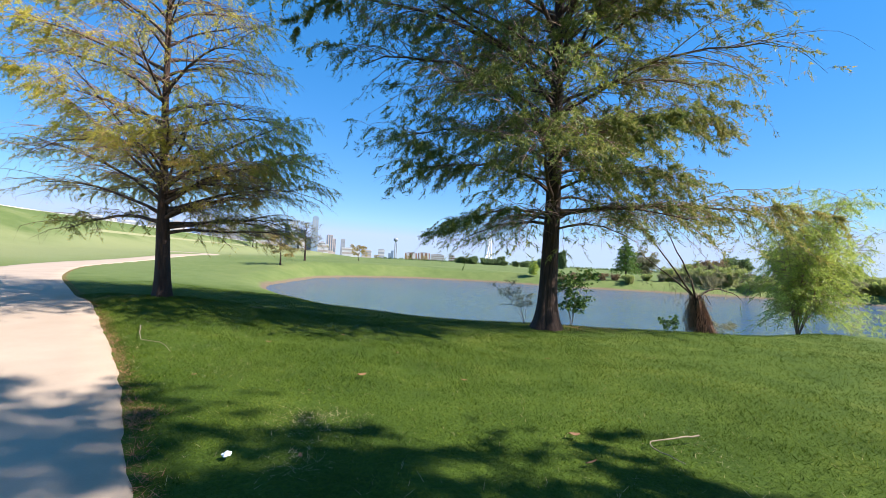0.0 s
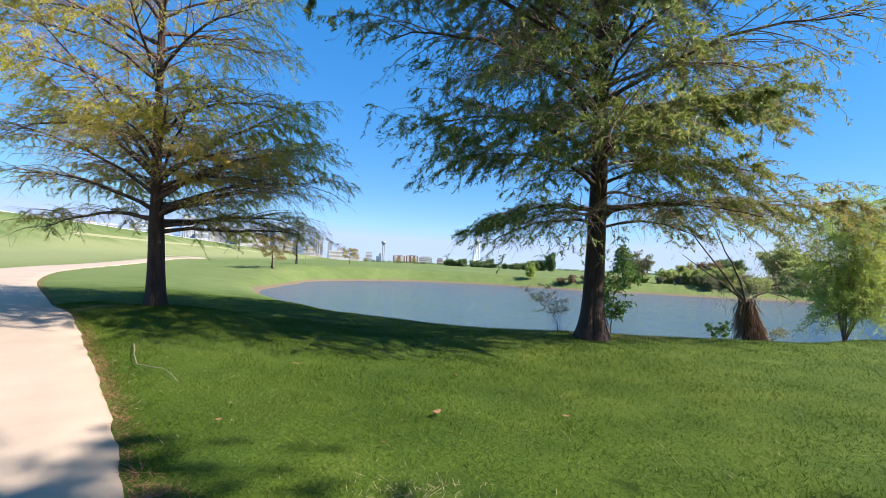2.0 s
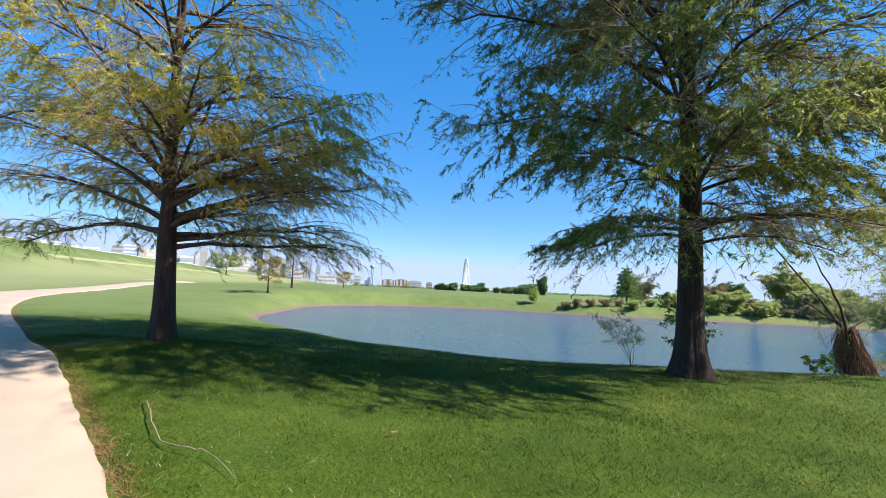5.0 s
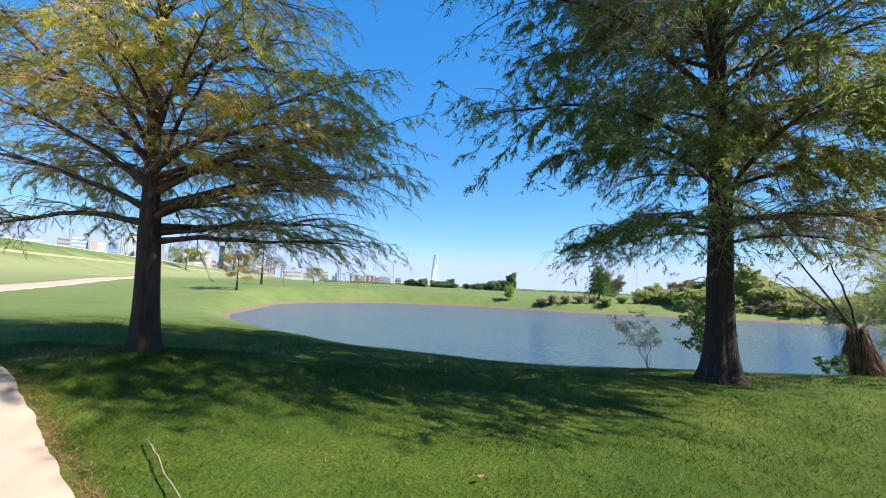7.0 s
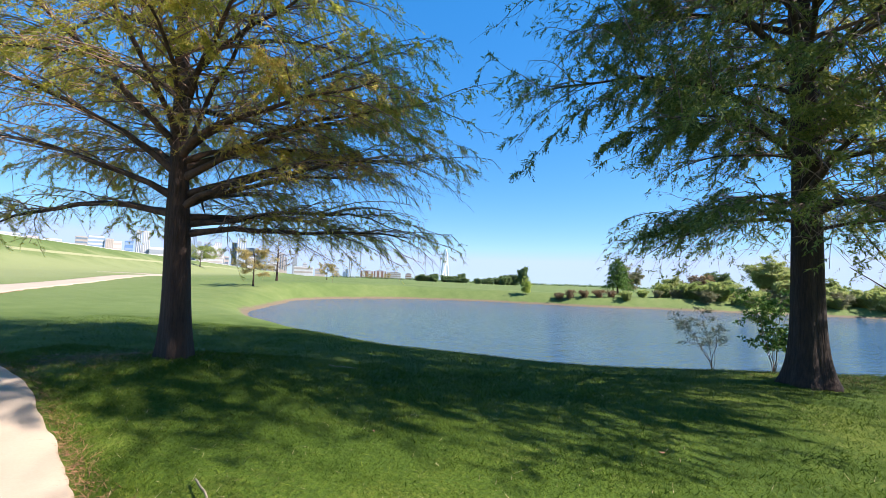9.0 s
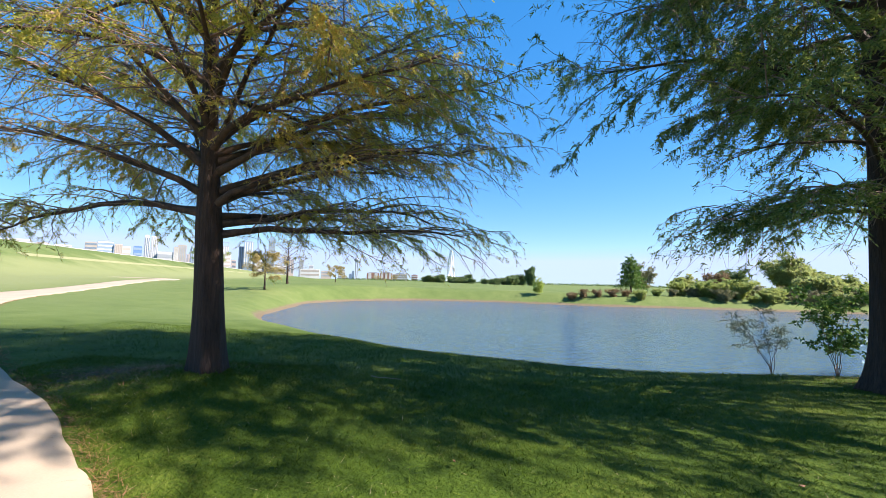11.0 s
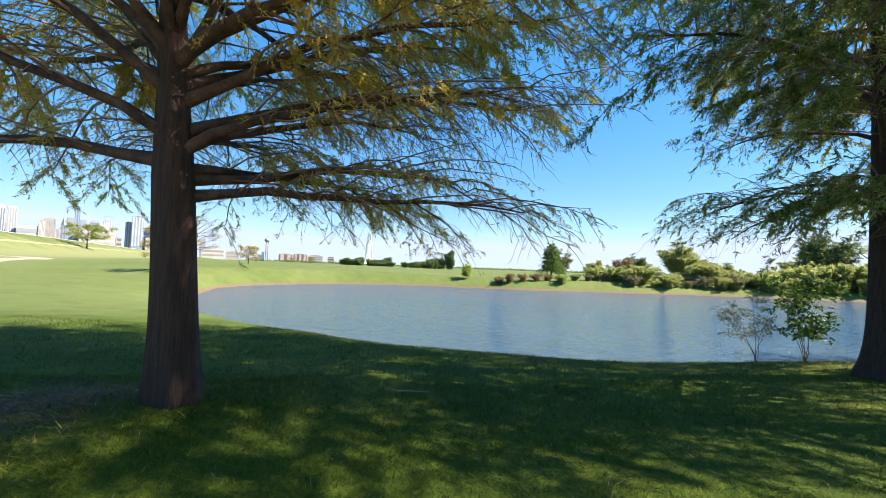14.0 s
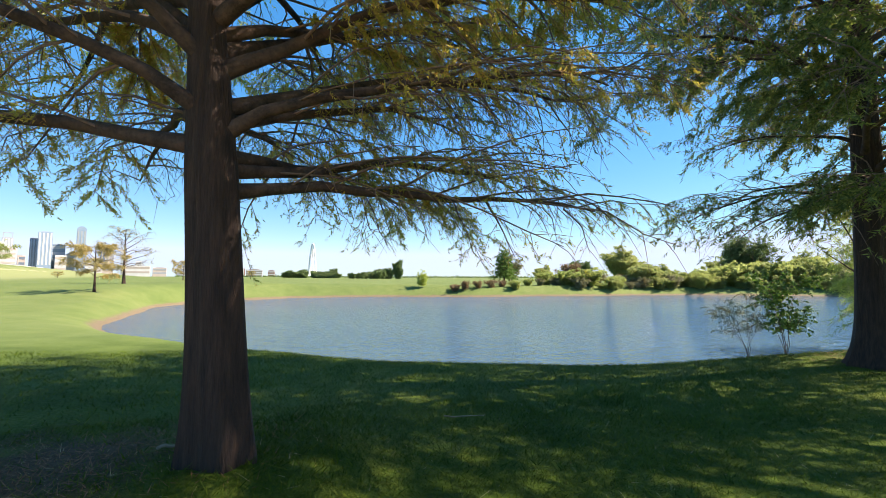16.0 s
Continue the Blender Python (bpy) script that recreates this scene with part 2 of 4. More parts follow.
def ground_mat():
    m_, nt, b = mat("lawn_ground", 0.95)
    b.inputs["Specular IOR Level"].default_value = 0.15
    g = geo(nt)
    pos = g.outputs["Position"]
    big, mid, fine = noise_tex(nt, 0.08, 4, pos), noise_tex(nt, 0.9, 5, pos), noise_tex(nt, 22, 4, pos)
    f = maths(nt, "ADD", maths(nt, "MULTIPLY", big, 0.45), maths(nt, "ADD", maths(nt, "MULTIPLY", mid, 0.3), maths(nt, "MULTIPLY", fine, 0.25)))
    c = ramp(nt, f, (0.36, (0.019, 0.043, 0.004)), (0.5, (0.054, 0.089, 0.008)), (0.64, (0.135, 0.15, 0.024)))
    xyz = nt.nodes.new("ShaderNodeSeparateXYZ")
    nt.links.new(pos, xyz.inputs[0])
    # the open meadow is paler: drier grass, and grazing-view gloss put into the colour
    away = nt.nodes.new("ShaderNodeVectorMath")
    away.operation = "DISTANCE"
    nt.links.new(pos, away.inputs[0])
    away.inputs[1].default_value = (-1.0, 6.0, 0.0)
    far_ = smooth(nt, maths(nt, "ADD", away.outputs["Value"], maths(nt, "MULTIPLY", maths(nt, "SUBTRACT", mid, 0.5), 8.0)), 11, 24)
    c = mixc(nt, far_, c, ramp(nt, f, (0.34, (0.07, 0.105, 0.028)), (0.5, (0.105, 0.142, 0.042)), (0.66, (0.15, 0.175, 0.06))))
    # paler dry grass along the foot of the levee
    u = maths(nt, "ADD", maths(nt, "MULTIPLY", xyz.outputs[0], 0.957), maths(nt, "ADD", maths(nt, "MULTIPLY", xyz.outputs[1], 0.29), 73.9))
    u = maths(nt, "ADD", u, maths(nt, "MULTIPLY", maths(nt, "SUBTRACT", big, 0.5), 30.0))
    dry = maths(nt, "MULTIPLY", smooth(nt, u, 10, 28), maths(nt, "SUBTRACT", 1.0, smooth(nt, u, 40, 62)))
    c = mixc(nt, maths(nt, "MULTIPLY", dry, 0.75), c, (0.21, 0.225, 0.10))
    # bare mud along the waterline
    lift = maths(nt, "ADD", xyz.outputs[2], maths(nt, "MULTIPLY", maths(nt, "SUBTRACT", mid, 0.5), 0.35))
    mud = maths(nt, "SUBTRACT", 1.0, smooth(nt, lift, WATER + 0.12, WATER + 0.34))
    c = mixc(nt, mud, c, ramp(nt, fine, (0.3, (0.09, 0.068, 0.043)), (0.7, (0.20, 0.155, 0.10))))
    # trodden soil under the tree beside the trail
    sub = nt.nodes.new("ShaderNodeVectorMath")
    sub.operation = "DISTANCE"
    nt.links.new(pos, sub.inputs[0])
    sub.inputs[1].default_value = (-9.1, 11.1, 0.2)
    near = maths(nt, "ADD", sub.outputs["Value"], maths(nt, "MULTIPLY", maths(nt, "SUBTRACT", mid, 0.5), 3.2))
    soil = maths(nt, "SUBTRACT", 1.0, smooth(nt, near, 0.6, 1.4))
    c = mixc(nt, soil, c, ramp(nt, fine, (0.3, (0.032, 0.021, 0.012)), (0.7, (0.10, 0.066, 0.038))))
    nt.links.new(c, b.inputs["Base Color"])
    bump(nt, b, fine, 0.8, 0.05)
    return m_


GROUND = ground_mat()
ground = tagged(mesh_ob("ground", np.stack([GX.ravel(), GY.ravel(), GZ], -1), quads, GROUND), "mown green lawn sloping down to a muddy pond bank", "lawn", kind="structure")


def height(x, y):
    return float(land(np.array([x]), np.array([y]))[0])


# ---- pond ----
def water_mat():
    m_, nt, b = mat("pond_water", 0.06)
    b.inputs["IOR"].default_value = 1.33
    g = geo(nt)
    mp = nt.nodes.new("ShaderNodeMapping")
    mp.inputs["Scale"].default_value = (0.55, 1.5, 1)
    nt.links.new(g.outputs["Position"], mp.inputs["Vector"])
    a, c = noise_tex(nt, 5.5, 2, mp.outputs[0]), noise_tex(nt, 1.7, 2, mp.outputs[0])
    nt.links.new(ramp(nt, noise_tex(nt, 0.06, 2, g.outputs["Position"]), (0.3, (0.035, 0.075, 0.125)), (0.7, (0.05, 0.095, 0.14))), b.inputs["Base Color"])
    bump(nt, b, maths(nt, "ADD", maths(nt, "MULTIPLY", a, 0.45), maths(nt, "MULTIPLY", c, 0.9)), 1.0, 0.24)
    return m_


px = [(-40, -2), (95, -2), (95, 75), (-40, 75)]
pond = tagged(mesh_ob("pond_water", [(x, y, WATER) for x, y in px], [(0, 1, 2, 3)], water_mat()), "rippled blue-grey pond water between grassy banks", "pond", kind="structure")


# ---- trail ----
def trail_mat():
    m_, nt, b = mat("trail_concrete", 0.9)
    g = geo(nt)
    pos = g.outputs["Position"]
    a, f = noise_tex(nt, 0.7, 5, pos), noise_tex(nt, 60, 3, pos)
    v = maths(nt, "ADD", maths(nt, "MULTIPLY", a, 0.75), maths(nt, "MULTIPLY", f, 0.25))
    nt.links.new(ramp(nt, v, (0.3, (0.31, 0.235, 0.165)), (0.7, (0.41, 0.32, 0.235))), b.inputs["Base Color"])
    bump(nt, b, f, 0.25, 0.004)
    return m_


def trail_strip():
    e = spline(TRAIL_EDGE, 24)
    t = np.gradient(e, axis=0)
    t /= np.linalg.norm(t, axis=1, keepdims=True)
    left = np.stack([-t[:, 1], t[:, 0]], -1)
    rng = np.random.RandomState(5)
    rag = np.convolve(rng.normal(0, 1, len(e) + 8), np.ones(3) / 3, "same")[4:-4] * 0.018
    rows = []
    for k, off in enumerate((0, 0.06, 0.5, 1.6, 2.7, TRAIL_WIDTH - 0.06, TRAIL_WIDTH)):
        p = e + left * (off + (rag if k < 2 else 0))[:, None] if k < 2 else e + left * off
        z = land(p[:, 0], p[:, 1])
        rows.append((p, z))
    v = []
    for k, (p, z) in enumerate(rows):
        zz = land(*p.T, 0.0) + (-0.06 if k in (0, 6) else 0.01 if k in (1, 5) else 0.015)
        v.append(np.column_stack([p, zz]))
    v = np.stack(v, 1)
    ids = np.arange(v.shape[0] * 7).reshape(-1, 7)
    f = np.stack([ids[:-1, :-1], ids[1:, :-1], ids[1:, 1:], ids[:-1, 1:]], -1).reshape(-1, 4)[:, ::-1]
    return mesh_ob("trail", v, f, trail_mat())


tagged(trail_strip(), "pale sandy concrete path curving through the lawn", "path", kind="structure")


# ---- trees ----
def tubes(paths, radii, sides=5):
    """Tapered tubes along many equally long polylines: corners and faces."""
    p, r = np.asarray(paths, float), np.asarray(radii, float)
    t = np.gradient(p, axis=1)
    t /= np.linalg.norm(t, axis=2, keepdims=True) + 1e-9
    ref = np.where(np.abs(t[..., 2:3]) > 0.9, np.array([1.0, 0, 0]), np.array([0, 0, 1.0]))
    a = np.cross(t, ref)
    a /= np.linalg.norm(a, axis=2, keepdims=True) + 1e-9
    b = np.cross(t, a)
    ang = np.arange(sides) * 2 * np.pi / sides
    v = p[:, :, None] + r[:, :, None, None] * (np.cos(ang)[:, None] * a[:, :, None] + np.sin(ang)[:, None] * b[:, :, None])
    n_, k_ = p.shape[:2]
    ids = np.arange(n_ * k_ * sides).reshape(n_, k_, sides)
    q = np.stack([ids[:, :-1], np.roll(ids, -1, 2)[:, :-1], np.roll(ids, -1, 2)[:, 1:], ids[:, 1:]], -1).reshape(-1, 4)
    return v.reshape(-1, 3), q


def arc(start, az, length, rise, sag, k=9, wob=None):
    """A limb's line: it leaves start towards az, climbs by rise and sags towards its tip."""
    s = np.linspace(0, 1, k)
    p = np.stack([start[0] + np.cos(az) * length * s, start[1] + np.sin(az) * length * s, start[2] + length * (rise * s - sag * s**2)], -1)
    if wob is not None:
        p[1:] += wob[1:]
    return p


def unit(v):
    return v / (np.linalg.norm(v, axis=-1, keepdims=True) + 1e-9)


def sprays(rng, at, way, length, leaflets, leaf, width, autumn_sun, size=1.0):
    """Feathery twigs of small pointed leaves, three corners each; also each leaf's turned or sun-side tint."""
    n_ = len(at)
    way = unit(way)
    size = np.broadcast_to(np.reshape(size, (-1, 1)), (n_, 1))
    L = length * rng.uniform(0.6, 1.3, (n_, 1)) * size
    side = unit(np.cross(way, rng.normal(0, 1, (n_, 3))))
    tris = []
    for j in range(leaflets):
        s = (j + 0.6) / leaflets
        base = at + way * L * s + np.array([0, 0, -0.25]) * L * s * s
        sg = 1 if j % 2 else -1
        out = unit(sg * side * 0.75 + way * 0.75 + rng.normal(0, 0.35, (n_, 3)) + np.array([0, 0, -0.25]))
        w = unit(np.cross(out, rng.normal(0, 1, (n_, 3)))) * width * size * rng.uniform(0.7, 1.3, (n_, 1))
        tip = base + out * leaf * size * rng.uniform(0.6, 1.3, (n_, 1))
        tris.append(np.stack([base - w, base + w, tip], 1))
    t = np.stack(tris, 1).reshape(-1, 3, 3)
    return t, np.repeat(autumn_sun, leaflets)


def leaf_ob(name, tris, material, parent, label="", autumn_sun=None):
    ob = mesh_ob(name, tris.reshape(-1, 3), np.arange(len(tris) * 3).reshape(-1, 3), material, parent, label, smoothed=False)
    if autumn_sun is not None:
        at = ob.data.attributes.new("autumn_sun", "FLOAT", "FACE")
        at.data.foreach_set("value", np.asarray(autumn_sun, np.float32))
    return ob


def trunk_mesh(name, H, r0, flare, parent, material, seed, lean=(0, 0), sides=22, waist=0.0):
    rng = np.random.RandomState(seed)
    z = np.concatenate([np.linspace(-0.3, 1.6, 18), np.linspace(1.9, H, 16)])
    ang = np.arange(sides) * 2 * np.pi / sides
    ph = rng.uniform(0, 6.28, 4)
    v = []
    for h in z:
        hh = max(h, 0)
        r = r0 * (1 - hh / H) ** 0.85 * (1 - waist * float(step(hh, 1.9, 3.3))) + 0.012 + r0 * flare * math.exp(-hh / 0.42)
        flute = 1 + (0.10 + 0.16 * math.exp(-hh / 0.5)) * (np.sin(5 * ang + ph[0]) * 0.5 + np.sin(8 * ang + ph[1]) * 0.4 + 0.3 * np.sin(3 * ang + ph[2] + hh * 0.3))
        fl = 0.03 * math.sin(hh * 0.7 + ph[3])
        v.append(np.stack([lean[0] * hh + fl + r * flute * np.cos(ang), lean[1] * hh + r * flute * np.sin(ang), np.full(sides, h)], -1))
    v = np.array(v)
    ids = np.arange(len(z) * sides).reshape(-1, sides)
    q = np.stack([ids[:-1], np.roll(ids, -1, 1)[:-1], np.roll(ids, -1, 1)[1:], ids[1:]], -1).reshape(-1, 4)
    return mesh_ob(name, v, q, material, parent)


def cypress(base, H, r0, flare, first, crown, nlimb, per_twig, leaf_material, tint, seed, label, lean=(0, 0), low=(), thick=0.0095, leaf=0.095, width=0.0105, leaflets=7, spray=0.22, clear=None, hang=1.0, low_share=0.6, lift=0.22, clumping=0.9, tassel=0.0, fine_below=0.0, waist=0.0, evenness=1.8):
    """A bald cypress: fluted trunk, tiers of sagging limbs, side branches, twigs, and feathery leaves.
    crown(z, az): reach of a limb; tint(points, rng): share of a leaf's turned or painted sun-side colour; low: limbs
    given one by one (height, az, reach, rise, sag)."""
    rng = np.random.RandomState(seed)
    tree = tagged(new("cypress_tree"), label, "tree", "large trees by the pond")
    tree.location = base
    trunk_mesh("trunk", H, r0, flare, tree, BARK, seed, lean, waist=waist)
    spec = [*low]
    for i in range(nlimb):
        f = (i + rng.uniform(0, 0.8)) / nlimb
        z = first + (H * 0.97 - first) * f**0.92
        az = i * 2.39996 + rng.uniform(-0.4, 0.4)
        up = lift + (1.22 - lift) * f + rng.uniform(-0.1, 0.12)
        spec.append((z, az, crown(z, az) * rng.uniform(0.82, 1.08), up, 0.34 * (1 - f) + 0.12 + rng.uniform(-0.05, 0.08)))
    twig_p, twig_r, fine_p, fine_r, leaf_at, leaf_way = [], [], [], [], [], []
    for z, az, L, up, sag in spec:
        if clear and z < 2.7 and up < 0.6 and clear[0] < az % (2 * math.pi) < clear[1]:
            continue
        k = 10
        wob = np.cumsum(rng.normal(0, 0.034 * L / 4, (k, 3)), 0)
        start = np.array([lean[0] * z, lean[1] * z, z])
        p = arc(start, az, L, up, sag, k, wob)
        rr = (0.012 + thick * L) * (1 - z / H * 0.4) * np.linspace(1, 0.12, k) ** 0.9
        rr[0] *= 1.35
        v, q = tubes(p[None], rr[None], 7)
        mesh_ob("limb", v, q, LIMB, tree)
        d = np.array([math.cos(az), math.sin(az), 0])
        nb = int(4 + L * 5)
        full = rng.gamma(evenness) / evenness
        for j in range(nb):
            s = 0.12 + 0.88 * (j + rng.uniform(0, 1)) / nb
            i0 = min(int(s * (k - 1)), k - 2)
            at = p[i0] + (p[i0 + 1] - p[i0]) * (s * (k - 1) - i0)
            a2 = az + (1 if j % 2 else -1) * rng.uniform(0.45, 1.15) * (1.15 - 0.6 * s)
            L2 = min((0.22 + 0.36 * (1 - s)) * L, 1.2 if tassel and z < 2.6 else 2.0) * rng.uniform(0.55, 1.25) + 0.25
            if clear and at[1] < -0.8 and at[2] < 2.7:
                continue
            p2 = arc(at, a2, L2, 0.12 + 0.3 * up + rng.uniform(-0.5 if not tassel else -0.2, 0.5), (0.3 + rng.uniform(0, 0.5)) * hang, 6, np.cumsum(rng.normal(0, 0.03, (6, 3)), 0))
            if tassel and z < 3.2:
                p2[:, 2] = at[2] + np.maximum((p2[:, 2] - at[2]) * 0.85, -0.45)
            twig_p.append(p2)
            twig_r.append((0.005 + 0.006 * L2) * np.linspace(1, 0.25, 6))
            nt_ = max(2, int(L2 * 4.6))
            short = tassel and z < tassel
            if short:
                nt_ = int(nt_ * 2.2)
            clump = rng.gamma(clumping) / clumping * full * (low_share if z < first + 0.9 else 1.0)
            for m_ in range(nt_):
                s3 = 0.15 + 0.85 * (m_ + rng.uniform(0, 1)) / nt_
                i3 = min(int(s3 * 5), 4)
                a3p = p2[i3] + (p2[i3 + 1] - p2[i3]) * (s3 * 5 - i3)
                a3 = a2 + (1 if m_ % 2 else -1) * rng.uniform(0.3, 1.2)
                L3 = rng.uniform(0.12, 0.34) if short else rng.uniform(0.25, 0.6)
                p3 = arc(a3p, a3, L3, rng.uniform(-1.3, 0.5) * hang, rng.uniform(0.2, 0.8) * hang, 6)
                fine_p.append(p3[[0, 2, 5]])
                fine_r.append((0.0038, 0.003, 0.0013))
                c = rng.poisson(per_twig * clump * (0.9 if short else 1))
                if c:
                    s4 = rng.uniform(0.1, 1, c)
                    i4 = np.minimum((s4 * 5).astype(int), 4)
                    leaf_at.append(p3[i4] + (p3[i4 + 1] - p3[i4]) * (s4 * 5 - i4)[:, None])
                    w = np.array([math.cos(a3), math.sin(a3), -0.65 * hang]) + rng.normal(0, 0.45, (c, 3))
                    leaf_way.append(w)
    v, q = tubes(np.array(twig_p), np.array(twig_r), 3)
    v2, q2 = tubes(np.array(fine_p), np.array(fine_r), 3)
    tagged(mesh_ob("fine_wood", np.concatenate([v, v2]), np.concatenate([q, q2 + len(v)]), TWIG, tree), kind="stuff")
    at, way = np.concatenate(leaf_at), np.concatenate(leaf_way)
    tris, leaf_tint = sprays(rng, at, way, spray, leaflets, leaf, width, tint(at, rng), np.where(at[:, 2] < fine_below, 0.62, 1.0))
    tagged(leaf_ob("crown", tris, leaf_material, tree, autumn_sun=leaf_tint), kind="stuff")
    return tree


def profile(points):
    zs, rs = zip(*points)
    return lambda z: float(np.interp(z, zs, rs))


B_BASE = (2.8, 11.6, height(2.8, 11.6) - 0.03)
A_BASE = (-7.94, 10.4, height(-7.94, 10.4) - 0.03)
b_reach = profile(((2, 2.9), (3.5, 3.5), (5.5, 4.4), (8, 5.1), (10.5, 4.5), (13, 3.0), (16.5, 0.4)))
a_reach = profile(((2, 3.5), (3.5, 3.7), (6, 3.5), (8.5, 2.8), (10.5, 2.3), (12.5, 1.6), (15.0, 0.4)))
# leaf tint grows towards +x: the crown's sunlit side is put into its colour
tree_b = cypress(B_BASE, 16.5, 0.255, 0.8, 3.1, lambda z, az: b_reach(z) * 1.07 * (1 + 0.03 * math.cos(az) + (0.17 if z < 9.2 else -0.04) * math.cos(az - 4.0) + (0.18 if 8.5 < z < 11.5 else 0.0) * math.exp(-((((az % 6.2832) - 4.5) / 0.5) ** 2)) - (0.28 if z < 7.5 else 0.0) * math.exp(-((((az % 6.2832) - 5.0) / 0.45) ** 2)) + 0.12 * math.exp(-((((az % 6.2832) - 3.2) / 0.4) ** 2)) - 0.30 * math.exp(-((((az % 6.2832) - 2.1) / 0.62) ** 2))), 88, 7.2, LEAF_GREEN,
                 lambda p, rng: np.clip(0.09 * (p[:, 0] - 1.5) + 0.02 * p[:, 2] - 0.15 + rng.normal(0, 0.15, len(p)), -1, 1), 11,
                 "tall green bald cypress with fluted dark trunk on the pond bank",
                 low=((3.4, 0.05, 6.2, 0.3, 0.22), (3.0, 2.9, 2.9, 0.3, 0.5), (2.9, 5.4, 2.5, 0.3, 0.45), (3.1, 4.3, 3.2, 0.3, 0.45), (3.3, 3.6, 3.0, 0.3, 0.5), (3.2, 2.3, 3.0, 0.35, 0.45)),
                 leaf=0.085, width=0.0125, leaflets=7, hang=0.75, lift=0.42, clumping=0.55, evenness=2.2, thick=0.0125, spray=0.19, low_share=0.5)
tree_a = cypress(A_BASE, 15.0, 0.16, 0.32, 2.7, lambda z, az: a_reach(z) * (0.97 - 0.13 * math.cos(az) + 0.10 * math.sin(az)), 64, 4.2, LEAF_FALL,
                 lambda p, rng: np.clip(np.where(p[:, 2] < 2.5, 0.35, np.where(p[:, 2] < 3.6, 0.45, 0.075 * (p[:, 2] - 7.0))) + rng.normal(0, 0.3, len(p)), -1, 1), 23,
                 "bald cypress turning yellow and rust, sparse leaves, beside the path",
                 low=((2.9, -0.5, 3.4, 0.35, 0.2), (3.4, -0.9, 3.3, 0.4, 0.2), (1.75, 0.05, 3.3, 0.10, 0.10), (1.90, 0.35, 3.3, 0.26, 0.2), (2.1, -0.15, 3.0, 0.45, 0.25), (2.15, 1.4, 3.0, 0.5, 0.25), (2.25, 3.2, 3.2, 0.55, 0.3), (2.2, 0.6, 3.0, 0.6, 0.3), (2.00, 0.9, 3.4, 0.28, 0.25), (2.05, 2.9, 3.8, 0.30, 0.36), (2.30, 0.15, 3.6, 0.42, 0.18), (2.20, 1.9, 3.6, 0.35, 0.3),
                      (2.60, 3.3, 3.3, 0.75, 0.3), (2.70, 0.6, 3.6, 0.8, 0.3), (2.80, 2.2, 3.0, 0.9, 0.3), (2.55, -0.1, 3.4, 0.6, 0.25), (2.90, 2.8, 3.2, 0.85, 0.3), (3.10, 4.6, 2.6, 1.1, 0.3),
                      (2.65, 1.3, 3.2, 0.7, 0.3), (2.85, 5.6, 2.4, 1.2, 0.3), (2.95, 0.2, 3.4, 1.0, 0.35), (3.00, 3.7, 2.8, 1.2, 0.3), (2.75, 2.5, 3.4, 0.5, 0.3)),
                 thick=0.0125, leaf=0.052, width=0.0095, leaflets=7, spray=0.15, lean=(-0.045, 0.0), clear=(3.6, 5.9), hang=0.85, low_share=1.2, lift=0.5, clumping=0.6, tassel=3.05, fine_below=3.6, waist=0.36, evenness=6.0)
# a third cypress, out of sight beside the path; its shade falls on the path's start
c_reach = profile(((2, 4.2), (4, 4.8), (6, 4.2), (8, 3.2), (10, 2.2), (13, 2.0), (15, 1.2), (17, 0.3)))
cypress((9.9, -3.5, height(9.9, -3.5)), 17.0, 0.3, 0.8, 2.9, lambda z, az: c_reach(z), 60, 4.5, LEAF_GREEN, lambda p, rng: np.zeros(len(p)), 31,
        "green bald cypress on the lawn whose shade reaches the path", lean=(0, 0.16), leaf=0.17, width=0.028, evenness=3.0)



